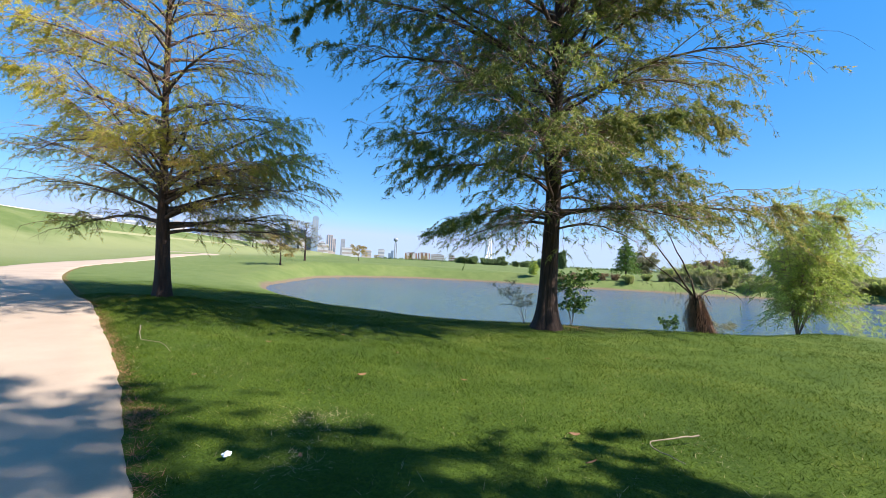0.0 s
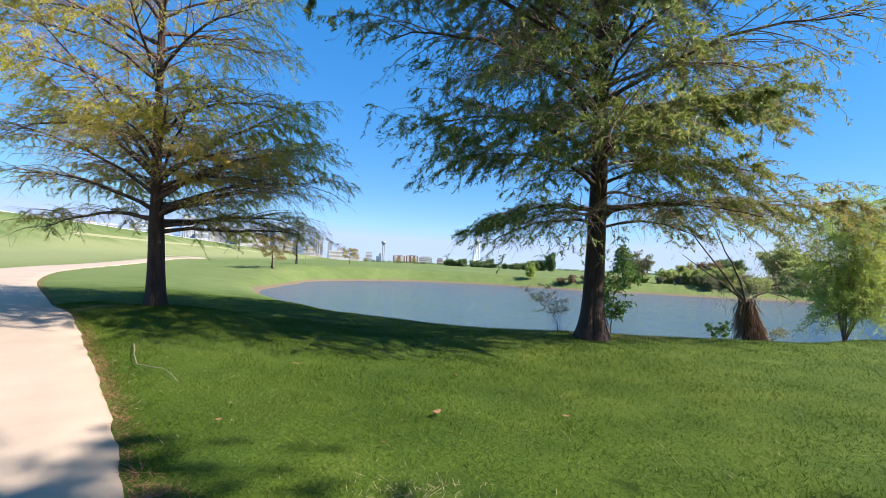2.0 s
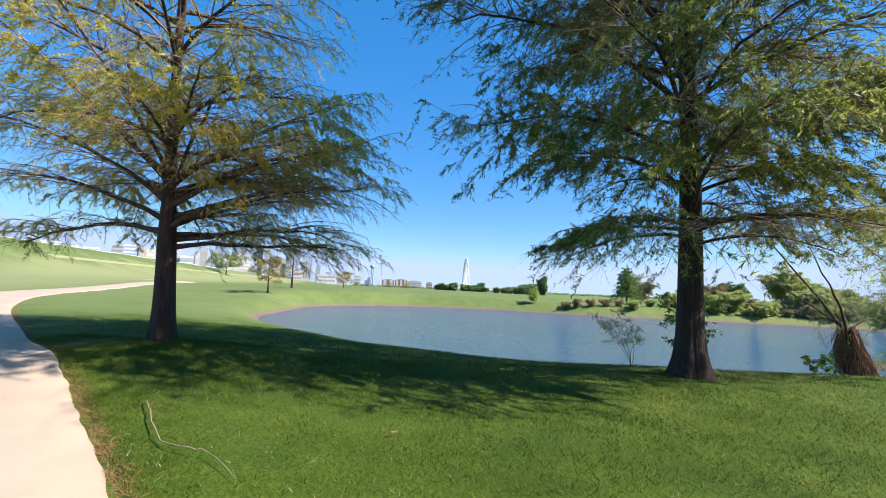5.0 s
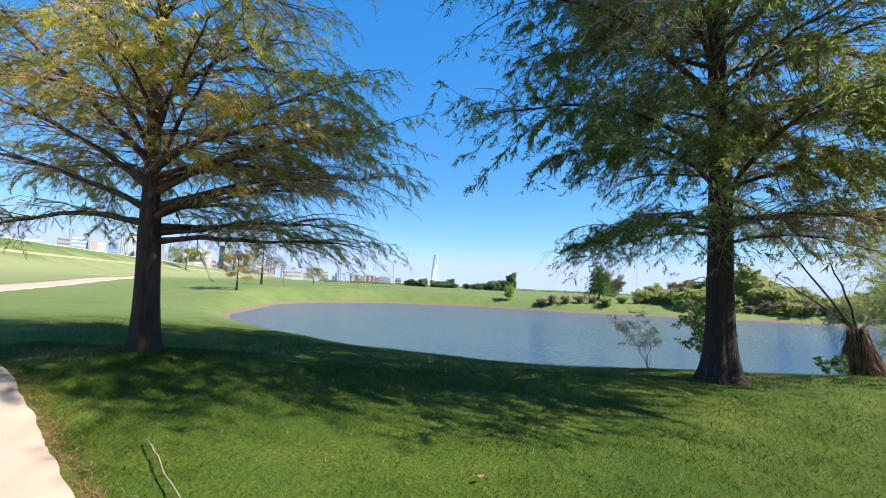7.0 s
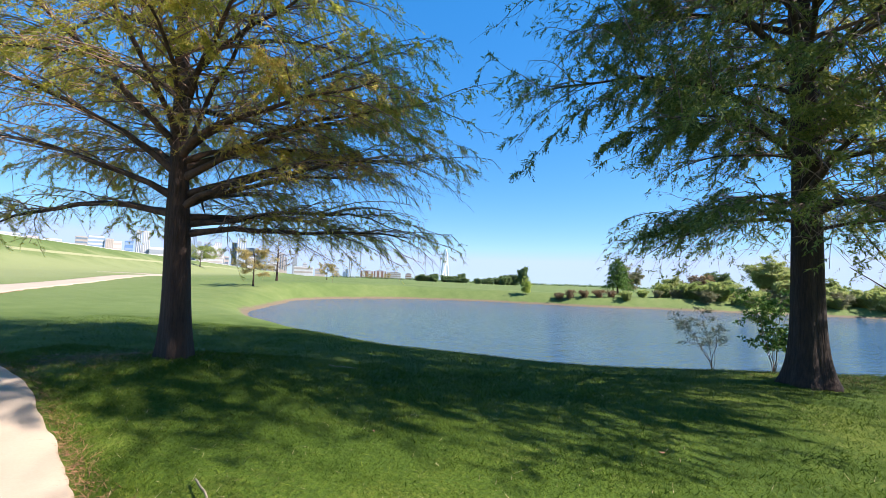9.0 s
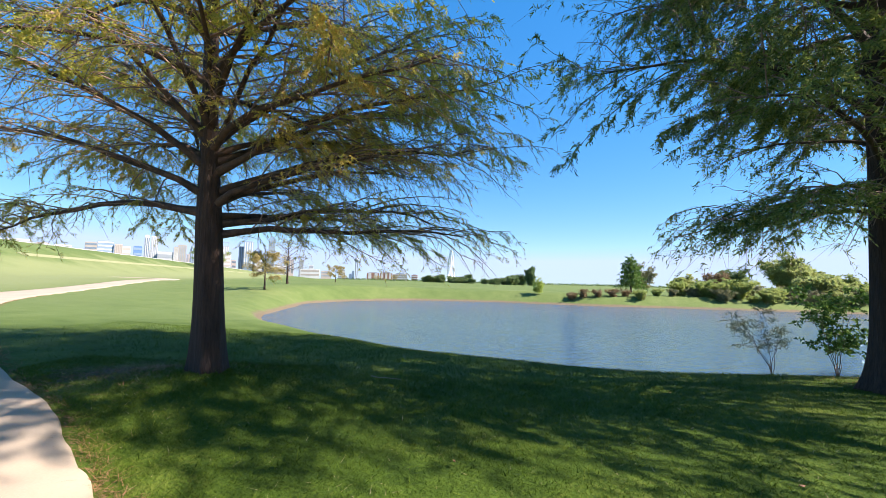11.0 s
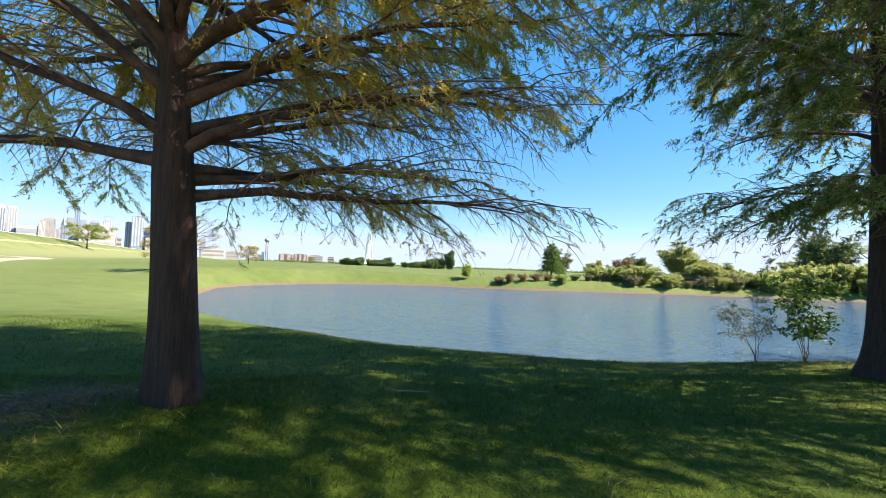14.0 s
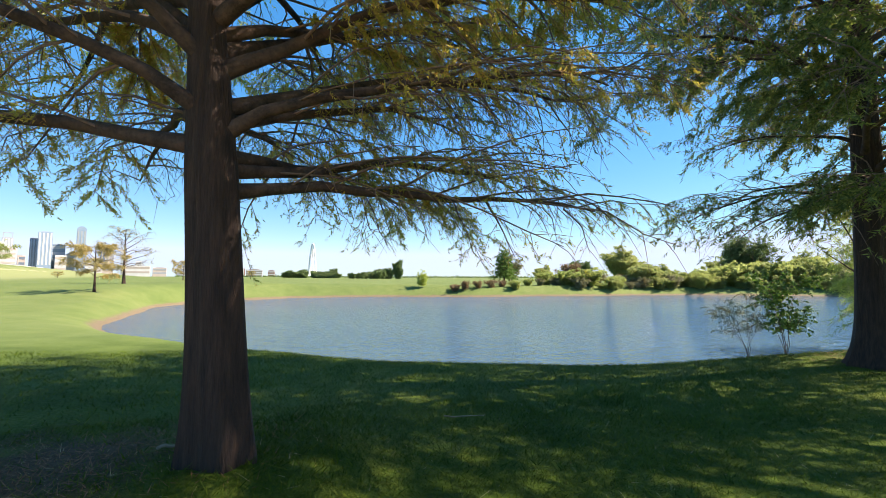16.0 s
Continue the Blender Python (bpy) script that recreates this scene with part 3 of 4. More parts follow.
# ---- shrubs, willow, stump by the pond ----
def plant(name, base, h, w, nstem, material, leaf, width, per, seed, label, category, wood=TWIG, lean=(0, 0), droop=0.3, spray=0.22, leaflets=6, thick=0.012, start=0.25, group=""):
    """A shrub or small tree of several stems, side twigs and leafy sprays."""
    rng = np.random.RandomState(seed)
    thing = tagged(new(name), label, category, group)
    thing.location = base
    tp, tr, at, way = [], [], [], []
    for i in range(nstem):
        az = i * 2.4 + rng.uniform(-0.5, 0.5)
        reach = w * 0.5 * rng.uniform(0.35, 1.0)
        top = h * rng.uniform(0.7, 1.0) * (1 - 0.25 * (reach / (w * 0.5)) ** 2)
        s = np.linspace(0, 1, 8)
        p = np.stack([np.cos(az) * reach * s**1.3 + lean[0] * s**1.5, np.sin(az) * reach * s**1.3 + lean[1] * s**1.5, top * (s * 1.12 - 0.12 * s**3)], -1)
        p[1:] += np.cumsum(rng.normal(0, 0.012 * h, (8, 3)), 0)[1:]
        v, q = tubes(p[None], (thick * h * 0.25 * np.linspace(1.2, 0.15, 8))[None], 6)
        mesh_ob("stem", v, q, wood, thing)
        for j in range(int(6 + 5 * h)):
            s2 = start + (1 - start) * rng.uniform(0, 1)
            i0 = min(int(s2 * 7), 6)
            a = p[i0] + (p[i0 + 1] - p[i0]) * (s2 * 7 - i0)
            L = h * 0.22 * rng.uniform(0.4, 1.2) * (1.2 - s2 * 0.6)
            a2 = rng.uniform(0, 6.28)
            p2 = arc(a, a2, L, rng.uniform(0.1, 0.8), droop * rng.uniform(0.6, 2.2), 6)
            tp.append(p2[[0, 2, 5]])
            tr.append(0.006 * h * 0.3 * np.array((1, 0.6, 0.2)))
            c = rng.poisson(per)
            s4 = rng.uniform(0.1, 1, c)
            i4 = np.minimum((s4 * 5).astype(int), 4)
            at.append(p2[i4] + (p2[i4 + 1] - p2[i4]) * (s4 * 5 - i4)[:, None])
            way.append(np.array([math.cos(a2), math.sin(a2), 0.25 - droop * 2]) + rng.normal(0, 0.5, (c, 3)))
    v, q = tubes(np.array(tp), np.array(tr), 3)
    tagged(mesh_ob("fine_wood", v, q, wood, thing), kind="stuff")
    at, way = np.concatenate(at), np.concatenate(way)
    t, _ = sprays(rng, at, way, spray, leaflets, leaf, width, np.zeros(len(at)))
    tagged(leaf_ob("foliage", t, material, thing), kind="stuff")
    return thing


def on(x, y, dz=-0.03):
    return (x, y, height(x, y) + dz)


plant("willow", on(12.7, 15.3), 6.3, 3.7, 16, LEAF_WILLOW, 0.12, 0.012, 8.0, 3, "yellow-green feathery willow clump leaning over the water", "tree", lean=(0.7, 0.2), droop=0.5, spray=0.35, leaflets=9, start=0.2)
plant("willow_shrub", on(14.4, 15.2), 1.5, 3.6, 7, LEAF_WILLOW, 0.10, 0.009, 4, 4, "low sparse willow shoots trailing into the pond", "shrub", lean=(1.6, 0), droop=0.4, spray=0.25, leaflets=6)
plant("shrub", on(2.45, 13.7), 1.75, 1.5, 6, LEAF_PALE, 0.055, 0.007, 5, 5, "thin pale willowy shrub at the water's edge", "shrub", lean=(-0.55, 0), droop=0.1, spray=0.15, leaflets=6, start=0.4)
plant("sapling", on(4.1, 13.85), 2.2, 1.8, 7, LEAF_BROAD, 0.085, 0.033, 4.5, 6, "leafy green broad-leaved sapling at the water's edge", "shrub", droop=0.15, spray=0.16, leaflets=4, start=0.28)
plant("sprout", on(7.1, 13.2), 0.75, 0.7, 3, LEAF_BROAD, 0.07, 0.028, 4, 7, "small dark broad-leaved sprout on the bank", "shrub", droop=0.1, spray=0.1, leaflets=4)
plant("dry_shrub", on(9.0, 13.8), 0.9, 1.1, 6, LEAF_PALE, 0.06, 0.01, 4, 8, "dry brown shrub beside the broken stump", "shrub", wood=DRY, droop=0.2, spray=0.15, leaflets=5)


def stump(base):
    """A broken trunk shrouded in hanging dead twigs."""
    rng = np.random.RandomState(41)
    thing = tagged(new("tree_stump"), "broken brown stump shrouded in dead hanging twigs", "stump")
    thing.location = base
    k = 9
    s = np.linspace(0, 1, k)
    p = np.stack([-0.35 * s, 0.05 * np.sin(4 * s), -0.1 + 1.35 * s], -1)
    v, q = tubes(p[None], (0.30 * (1 - 0.55 * s) + 0.03 * np.sin(9 * s))[None], 14)
    v += rng.normal(0, 0.02, v.shape)
    mesh_ob("trunk", v, q, BARK, thing)
    paths, rad = [], []
    for i in range(420):
        a, u = rng.uniform(0, 6.28), rng.uniform(0.25, 1)
        c = np.array([-0.35 * u, 0, 1.35 * u])
        r = 0.32 * (1 - 0.55 * u)
        L = min(1.3 * u, rng.uniform(0.3, 0.9))
        s5 = np.linspace(0, 1, 5)
        out = r + 0.22 * s5 * rng.uniform(0.2, 1.3)
        paths.append(np.stack([c[0] + np.cos(a) * out, c[1] + np.sin(a) * out, c[2] - L * s5], -1) + rng.normal(0, 0.02, (5, 3)))
        rad.append(np.full(5, 0.009) * np.linspace(1, 0.4, 5))
    v, q = tubes(np.array(paths), np.array(rad), 3)
    tagged(mesh_ob("dead_brush", v, q, DRY, thing, "dry red-brown hanging twigs"), kind="stuff")
    for az, L, up, sag in ((2.9, 2.1, 1.45, 0.0), (2.6, 1.7, 1.0, 0.1), (3.3, 1.3, 1.9, 0.1), (0.1, 1.5, 0.75, 0.75), (0.6, 1.2, 0.5, 0.6)):
        pp = arc((-0.34, 0, 1.2), az, L, up, sag, 9, np.cumsum(rng.normal(0, 0.02, (9, 3)), 0))
        v, q = tubes(pp[None], (0.035 * np.linspace(1, 0.25, 9))[None], 6)
        mesh_ob("limb", v, q, LIMB, thing)
    at = np.array([(-0.34, 0, 1.2)]) + rng.normal(0, 1, (260, 3)) * np.array([0.75, 0.5, 0.35]) + np.array([(0.1, 0, 0.75)])
    t, _ = sprays(rng, at, rng.normal(0, 0.5, (260, 3)) + np.array([0, 0, -0.8]), 0.28, 7, 0.08, 0.009, np.zeros(260))
    tagged(leaf_ob("foliage", t, LEAF_PALE, thing, "withered drooping sprays"), kind="stuff")
    return thing


stump(on(8.25, 13.3))

# ---- trees and bushes of the far bank ----
def far_tree(name, x, y, h, w, material, seed, label, leaf=0.30, per=6.0, start=0.3, nstem=12, droop=0.12, group="trees on the far bank"):
    """A leafy tree or bush seen across the water, of many small leaves."""
    return plant(name, on(x, y, -0.1), h, w, nstem, material, leaf, leaf * 0.24, per, seed, label, "bush" if name == "bush" else "tree", droop=droop, spray=leaf * 1.7, leaflets=6, start=start, thick=0.016, group=group)


BANK = "bushes on the far bank"
bush_a = far_tree("bush", 31, 61.8, 2.6, 3.4, LEAF_BUSH, 51, "pale green leafy bush on the far bank", 0.15, 13, 0.05, 13, 0.2, BANK)
bush_b = far_tree("bush", 39.1, 61.1, 3.0, 3.6, LEAF_OLIVE, 52, "olive-green willow bush on the far bank", 0.16, 11, 0.05, 12, 0.35, BANK)
bush_c = far_tree("bush", 45.1, 60.3, 2.2, 3.0, LEAF_PALE, 57, "grey-green thin bush on the far bank", 0.15, 8, 0.05, 10, 0.15, BANK)
rng = np.random.RandomState(77)
bank = spline([(23.1, 58.8), (29.7, 58.6), (38.7, 57.5), (49.8, 55.5), (59.9, 51.5), (68.1, 46.8), (75.4, 38.6), (77.8, 28.6), (76.1, 17.6), (65.4, 9.2)], 7)
for i, (x, y) in enumerate(bank[1:]):
    for row in range(2):
        if rng.rand() < (0.45 if i < 16 else 0.2):
            continue
        f = i / len(bank)
        xx, yy = x + rng.uniform(-0.9, 0.9) + row * 1.8, y + rng.uniform(-0.4, 0.6) + row * 2.2
        kind = (bush_a, bush_b, bush_c)[min(int(rng.rand() * 3.4), 2) if f < 0.3 else int(rng.rand() * 2.3) % 3]
        b_ = copy_thing(kind, pose(*on(xx, yy, -0.1), 0, 0, rng.uniform(0, 360)))
        k = (0.62 + 0.68 * min(f * 2.2, 1)) * rng.uniform(0.6, 1.3) * (1.15 if row else 0.8)
        b_.scale = (k * rng.uniform(0.95, 1.3), k * rng.uniform(0.95, 1.3), k)
tall = far_tree("tree", 53.3, 68.1, 7.6, 7.4, LEAF_OLIVE, 53, "tall rounded olive-green tree behind the far bank", 0.26, 11, 0.3, 15)
far_tree("tree", 40.8, 67.7, 4.4, 4.2, LEAF_RUST, 54, "rusty brown half-bare tree on the far bank", 0.26, 5.0, 0.25, 10)
far_tree("tree", 68.8, 55.6, 9.6, 7.2, LEAF_DARK, 55, "dark green broad tree behind the far bank", 0.26, 11, 0.25, 15)
far_tree("tree", 49.6, 75, 5.2, 5.6, LEAF_DARK, 56, "flat-topped dark tree with a bare stem", 0.3, 5.0, 0.62, 8)
for x, y, k in ((59.9, 65.3, 0.62), (63.6, 74.5, 0.8), (74, 62.8, 0.85), (81.4, 53.1, 0.95), (86.7, 43.3, 0.9), (89.2, 31.3, 0.9), (87.7, 17.3, 0.9), (46.3, 83.9, 0.62), (77.2, 87, 0.9)):
    t_ = copy_thing(tall, pose(*on(x, y, -0.1), 0, 0, rng.uniform(0, 360)))
    t_.scale = (k, k, k * 0.9)


def layered_tree(base, h, w, seed, label):
    """A young cypress with flat tiers of foliage on a straight bare trunk."""
    r_ = np.random.RandomState(seed)
    thing = tagged(new("cypress_tree"), label, "tree", "trees on the far bank")
    thing.location = base
    trunk_mesh("trunk", h, 0.13, 0.4, thing, BARK, seed, sides=9)
    at, way, tp, tr = [], [], [], []
    for i in range(46):
        f = (i + 0.5) / 46
        z = h * (0.2 + 0.78 * f)
        L = w * 0.5 * (1 - f) ** 0.6 * r_.uniform(0.75, 1.1)
        az = i * 2.4
        p = arc((0, 0, z), az, L, 0.25, 0.3, 6)
        tp.append(p)
        tr.append(0.03 * np.linspace(1, 0.2, 6))
        c = int(26 * L / w * 2) + 4
        s4 = r_.uniform(0.2, 1, c)
        i4 = np.minimum((s4 * 5).astype(int), 4)
        at.append(p[i4] + r_.normal(0, 0.14, (c, 3)))
        way.append(np.array([math.cos(az), math.sin(az), -0.3]) + r_.normal(0, 0.6, (c, 3)))
    v, q = tubes(np.array(tp), np.array(tr), 4)
    tagged(mesh_ob("branchwood", v, q, LIMB, thing), kind="stuff")
    t, _ = sprays(r_, np.concatenate(at), np.concatenate(way), 0.5, 6, 0.3, 0.06, np.zeros(sum(map(len, at))))
    tagged(leaf_ob("crown", t, LEAF_BROAD, thing), kind="stuff")
    return thing


layered_tree(on(26.4, 66.5), 5.8, 4.6, 61, "young dark green cypress with flat tiers on the far bank")
far_tree("tree", 34, 77.5, 5.4, 3.8, LEAF_PALE, 62, "slender grey-green tree behind the young cypress", 0.26, 6.0, 0.3, 9)
plant("sapling", on(11.3, 63.6), 2.4, 1.5, 6, LEAF_WILLOW, 0.16, 0.04, 5, 63, "slim yellow-green sapling at the far waterline", "shrub", spray=0.25, leaflets=6, start=0.1)
for i, (x, y) in enumerate(((15.2, 60.8), (16.7, 60.5), (18.7, 60.5), (20.7, 60.4), (22.5, 60.4))):
    plant("reed_clump", on(x, y), 1.0 + 0.3 * (i % 2), 2.0, 10, LEAF_RUST, 0.22, 0.022, 4, 64 + i, "dry brown reeds at the far waterline", "reeds", wood=DRY, spray=0.25, leaflets=5, start=0.05, group="reeds on the far bank")

# small trees of the meadow
def small_tree(x, y, h, w, material, seed, label, leaf=0.12, count=3200, nlimb=18, low=0.28, thin=1.0):
    """A young round-headed tree: bare stem, spreading limbs, twigs and an open crown."""
    r_ = np.random.RandomState(seed)
    thing = tagged(new("small_tree"), label, "tree", "small trees on the meadow")
    thing.location = on(x, y)
    trunk_mesh("trunk", h * 0.92, 0.02 * h * thin, 0.5, thing, BARK, seed, sides=9)
    tp, tr, at, way = [], [], [], []
    for i in range(nlimb):
        f = (i + 0.5) / nlimb
        z = h * (low + (0.86 - low) * f)
        a = i * 2.4 + r_.uniform(-0.4, 0.4)
        L = w * 0.5 * math.sqrt(max(1 - (1.75 * f - 0.6) ** 2 * 0.75, 0.06)) * r_.uniform(0.75, 1.12)
        p = arc((0, 0, z), a, L, 0.45 + 0.5 * f, 0.25, 7, np.cumsum(r_.normal(0, 0.012 * h, (7, 3)), 0))
        v, q = tubes(p[None], (0.0065 * h * thin * np.linspace(1, 0.2, 7))[None], 5)
        mesh_ob("limb", v, q, LIMB, thing)
        for k in range(7):
            s3 = r_.uniform(0.3, 1)
            i3 = min(int(s3 * 6), 5)
            b = p[i3] + (p[i3 + 1] - p[i3]) * (s3 * 6 - i3)
            a3 = a + r_.uniform(-1.3, 1.3)
            p3 = arc(b, a3, 0.16 * w * r_.uniform(0.5, 1.2), r_.uniform(-0.1, 0.9), 0.3, 5)
            tp.append(p3)
            tr.append(0.0022 * h * np.linspace(1, 0.3, 5))
            c = r_.poisson(count / nlimb / 7 * r_.gamma(1.5) / 1.5)
            if c:
                at.append(p3[r_.randint(1, 5, c)] + r_.normal(0, 0.022 * w, (c, 3)))
                way.append(np.array([math.cos(a3), math.sin(a3), -0.2]) + r_.normal(0, 0.6, (c, 3)))
    v, q = tubes(np.array(tp), np.array(tr), 3)
    tagged(mesh_ob("fine_wood", v, q, LIMB, thing), kind="stuff")
    t, _ = sprays(r_, np.concatenate(at), np.concatenate(way), leaf * 1.6, 5, leaf, leaf * 0.2, np.zeros(sum(map(len, at))))
    tagged(leaf_ob("crown", t, material, thing), kind="stuff")
    return thing


gold = small_tree(-20.9, 46.5, 3.7, 3.6, LEAF_GOLD, 71, "small golden-brown tree on the meadow", 0.11, 2400)
small_tree(-22.2, 57.3, 6.0, 4.6, LEAF_PALE, 72, "nearly bare thin tree on the meadow", 0.10, 700, 24, 0.2)
small_tree(-25.2, 100, 3.6, 4.2, LEAF_GOLD, 73, "small thin tree far across the meadow", 0.18, 900, 16, 0.3)
small_tree(-124, 238, 11.0, 16.5, LEAF_OLIVE, 74, "low spreading tree at the foot of the levee", 0.5, 2600, 20, 0.3, 1.4)
for x, y, k in ((-22, 240, 1.2), (-32, 245, 1.1), (-48, 230, 0.9), (-80, 190, 0.8)):
    t_ = copy_thing(gold, pose(*on(x, y), 0, 0, x * 7))
    t_.scale = (k, k, k * 0.8)
    tagged(t_, "small brownish tree far across the meadow")

# far woods along the horizon
wood = plant("tree", (40, 424, height(40, 424)), 9.0, 10.5, 13, LEAF_DARK, 0.7, 0.2, 6.0, 81, "dark green round tree on the far side of the meadow", "tree", droop=0.1, spray=1.2, leaflets=4, start=0.15, thick=0.02, group="far trees")
for i in range(24):
    b0 = radians(-0.3 + 7.9 * rng.rand())
    d0 = rng.uniform(390, 450)
    t_ = copy_thing(wood, pose(*on(-7 + d0 * math.sin(b0), 7 + d0 * math.cos(b0), -0.3), 0, 0, rng.uniform(0, 360)))
    k = 0.34 + 0.55 * rng.rand() ** 1.6
    t_.scale = (k * rng.uniform(1.0, 1.7), k * rng.uniform(1.0, 1.7), k)
for i in range(11):
    b0 = radians(8.5 + 5.4 * i / 10 + rng.uniform(-0.2, 0.2))
    d0 = rng.uniform(310, 335)
    t_ = copy_thing(wood, pose(*on(-7 + d0 * math.sin(b0), 7 + d0 * math.cos(b0), -0.3), 0, 0, rng.uniform(0, 360)))
    k = 0.5 + 0.55 * (i / 10) ** 2 * rng.uniform(0.8, 1.1)
    t_.scale = (k * 0.9, k * 0.9, k)
poplar = copy_thing(wood, pose(*on(-7 + 300 * math.sin(radians(15.1)), 7 + 300 * math.cos(radians(15.1)), -0.3), 0, 0, 40))
poplar.scale = (0.85, 0.85, 1.5)
tagged(poplar, "slim upright green tree at the end of the far trees")
at = []
for i in range(2600):
    b0 = radians(rng.uniform(-12, 75))
    d0 = rng.uniform(880, 960)
    at.append((d0 * math.sin(b0), d0 * math.cos(b0), rng.uniform(0, 2.5)))
at = np.array(at)
t, _ = sprays(rng, at, rng.normal(0, 1, (len(at), 3)), 3.0, 6, 2.6, 0.9, np.zeros(len(at)))
tagged(leaf_ob("far_woods", t, LEAF_DARK, None), "low dark woods along the horizon", "woods", kind="stuff")


# ---- levee ----
def strip(name, pts, width, material, label, category):
    """A narrow worn track laid over the ground."""
    e_ = spline(pts, 10)
    t_ = np.gradient(e_, axis=0)
    t_ /= np.linalg.norm(t_, axis=1, keepdims=True)
    side = np.stack([-t_[:, 1], t_[:, 0]], -1) * width / 2
    rows = []
    for k in (-1, 0, 1):
        p_ = e_ + side * k
        rows.append(np.column_stack([p_, land(*p_.T) + (0.12 if k == 0 else 0.04)]))
    v = np.stack(rows, 1)
    ids_ = np.arange(v.shape[0] * 3).reshape(-1, 3)
    f_ = np.stack([ids_[:-1, :-1], ids_[:-1, 1:], ids_[1:, 1:], ids_[1:, :-1]], -1).reshape(-1, 4)
    return tagged(mesh_ob(name, v, f_, material), label, category, kind="structure")


GRAVEL = plain_mat("pale_gravel", (0.20, 0.20, 0.09), (0.28, 0.27, 0.13), 2, 0.95)
strip("levee_track", [(-87, 92), (-93, 115), (-101, 145), (-112, 185), (-126, 238), (-144, 305), (-168, 395)], 1.7, GRAVEL, "thin pale gravel track along the grassy levee", "path")


def crest_strip():
    """A low pale strip added along the levee's crest, standing in for distant buildings and highway."""
    s_ = np.linspace(-70, 420, 60)
    p_ = np.stack([-109 - 0.26 * s_, 105 + 0.966 * s_], -1)
    z_ = land(*p_.T)
    rows = [np.column_stack([p_ + np.array([0.966, 0.26]) * o, z_ + h_]) for o, h_ in ((0.25, -0.3), (0.25, 0.4), (-0.25, 0.4), (-0.25, -0.3))]
    v = np.stack(rows, 1)
    ids_ = np.arange(len(s_) * 4).reshape(-1, 4)
    f_ = np.stack([ids_[:-1, :-1], ids_[:-1, 1:], ids_[1:, 1:], ids_[1:, :-1]], -1).reshape(-1, 4)
    return tagged(mesh_ob("levee_crest_strip", v, f_, plain_mat("pale_strip", (0.33, 0.32, 0.30), (0.44, 0.43, 0.40), 0.2, 0.9), smoothed=False), "low pale strip on the levee crest standing for distant buildings and highway", "wall", kind="structure")


crest_strip()


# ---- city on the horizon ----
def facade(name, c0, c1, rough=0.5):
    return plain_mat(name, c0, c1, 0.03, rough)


# office wall colours are lightened to stand in for haze over the distance
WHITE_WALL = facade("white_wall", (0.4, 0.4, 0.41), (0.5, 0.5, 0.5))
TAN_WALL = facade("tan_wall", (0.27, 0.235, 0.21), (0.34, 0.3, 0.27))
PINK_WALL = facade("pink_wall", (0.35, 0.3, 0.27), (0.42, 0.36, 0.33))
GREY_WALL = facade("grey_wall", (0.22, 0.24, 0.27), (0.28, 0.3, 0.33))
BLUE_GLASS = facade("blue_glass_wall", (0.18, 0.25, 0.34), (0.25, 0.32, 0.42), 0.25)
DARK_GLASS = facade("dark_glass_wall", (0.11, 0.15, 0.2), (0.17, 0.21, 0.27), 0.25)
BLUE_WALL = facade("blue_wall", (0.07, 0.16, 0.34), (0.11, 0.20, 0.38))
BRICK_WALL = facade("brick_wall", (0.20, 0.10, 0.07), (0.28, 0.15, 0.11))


def box(cx, cy, cz, sx, sy, sz, bevel=0.0):
    bm = bmesh.new()
    bmesh.ops.create_cube(bm, size=1, matrix=Matrix.Translation((cx, cy, cz)) @ Matrix.Diagonal((sx, sy, sz, 1)))
    if bevel:
        bmesh.ops.bevel(bm, geom=bm.edges[:], offset=bevel, segments=1, affect="EDGES")
    return bm


def part(name, bm, material, parent, label=""):
    me = bpy.data.meshes.new(name)
    bm.to_mesh(me)
    bm.free()
    me.materials.append(material)
    ob = new(name, me)
    ob.parent = parent
    return tagged(ob, label)


def block(bearing, dist, width, h, wall, bands, label, nband=4, upright=False, crown=None, depth=None):
    """A city block at a bearing and distance: a body with window bands and a roof."""
    a = radians(bearing)
    b_ = tagged(new("building"), label, "building", "city skyline")
    b_.matrix_world = pose(-7 + dist * math.sin(a), 7 + dist * math.cos(a), -3, 0, 0, -bearing)
    d = depth or width * 0.8
    part("wall", box(0, 0, h / 2, width, d, h, 0.6), wall, b_)
    lo = max(h * 0.25, 8)
    for k in range(nband):
        if upright:
            x = width * ((k + 0.5) / nband - 0.5)
            part("window_band", box(x, -d / 2, (lo + h) / 2, width / nband * 0.5, 1.2, (h - lo) * 0.94), bands, b_)
        else:
            z = lo + (h - lo) * (k + 0.5) / nband
            part("window_band", box(0, -d / 2, z, width * 0.94, 1.2, (h - lo) / nband * 0.45), bands, b_)
    part("roof", box(0, 0, h + 1, width * 0.6, d * 0.6, 3), GREY_WALL, b_)
    if crown == "spire":
        bm = bmesh.new()
        bmesh.ops.create_cone(bm, cap_ends=True, segments=4, radius1=width * 0.6, radius2=0.3, depth=40, matrix=Matrix.Translation((0, 0, h + 20)))
        part("spire", bm, wall, b_)
    elif crown == "vault":
        bm = bmesh.new()
        bmesh.ops.create_cone(bm, cap_ends=True, segments=20, radius1=width / 2, radius2=width / 2, depth=d * 0.98, matrix=Matrix.Translation((0, 0, h)) @ Matrix.Rotation(radians(90), 4, "X"))
        part("vault", bm, wall, b_)
    elif crown == "frame":
        for sx in (-0.4, 0.4):
            part("mast", box(sx * width, 0, h + 12, 2, 2, 24), GREY_WALL, b_)
        part("beam", box(0, 0, h + 23, width * 0.9, 2, 2.5), GREY_WALL, b_)
    return b_


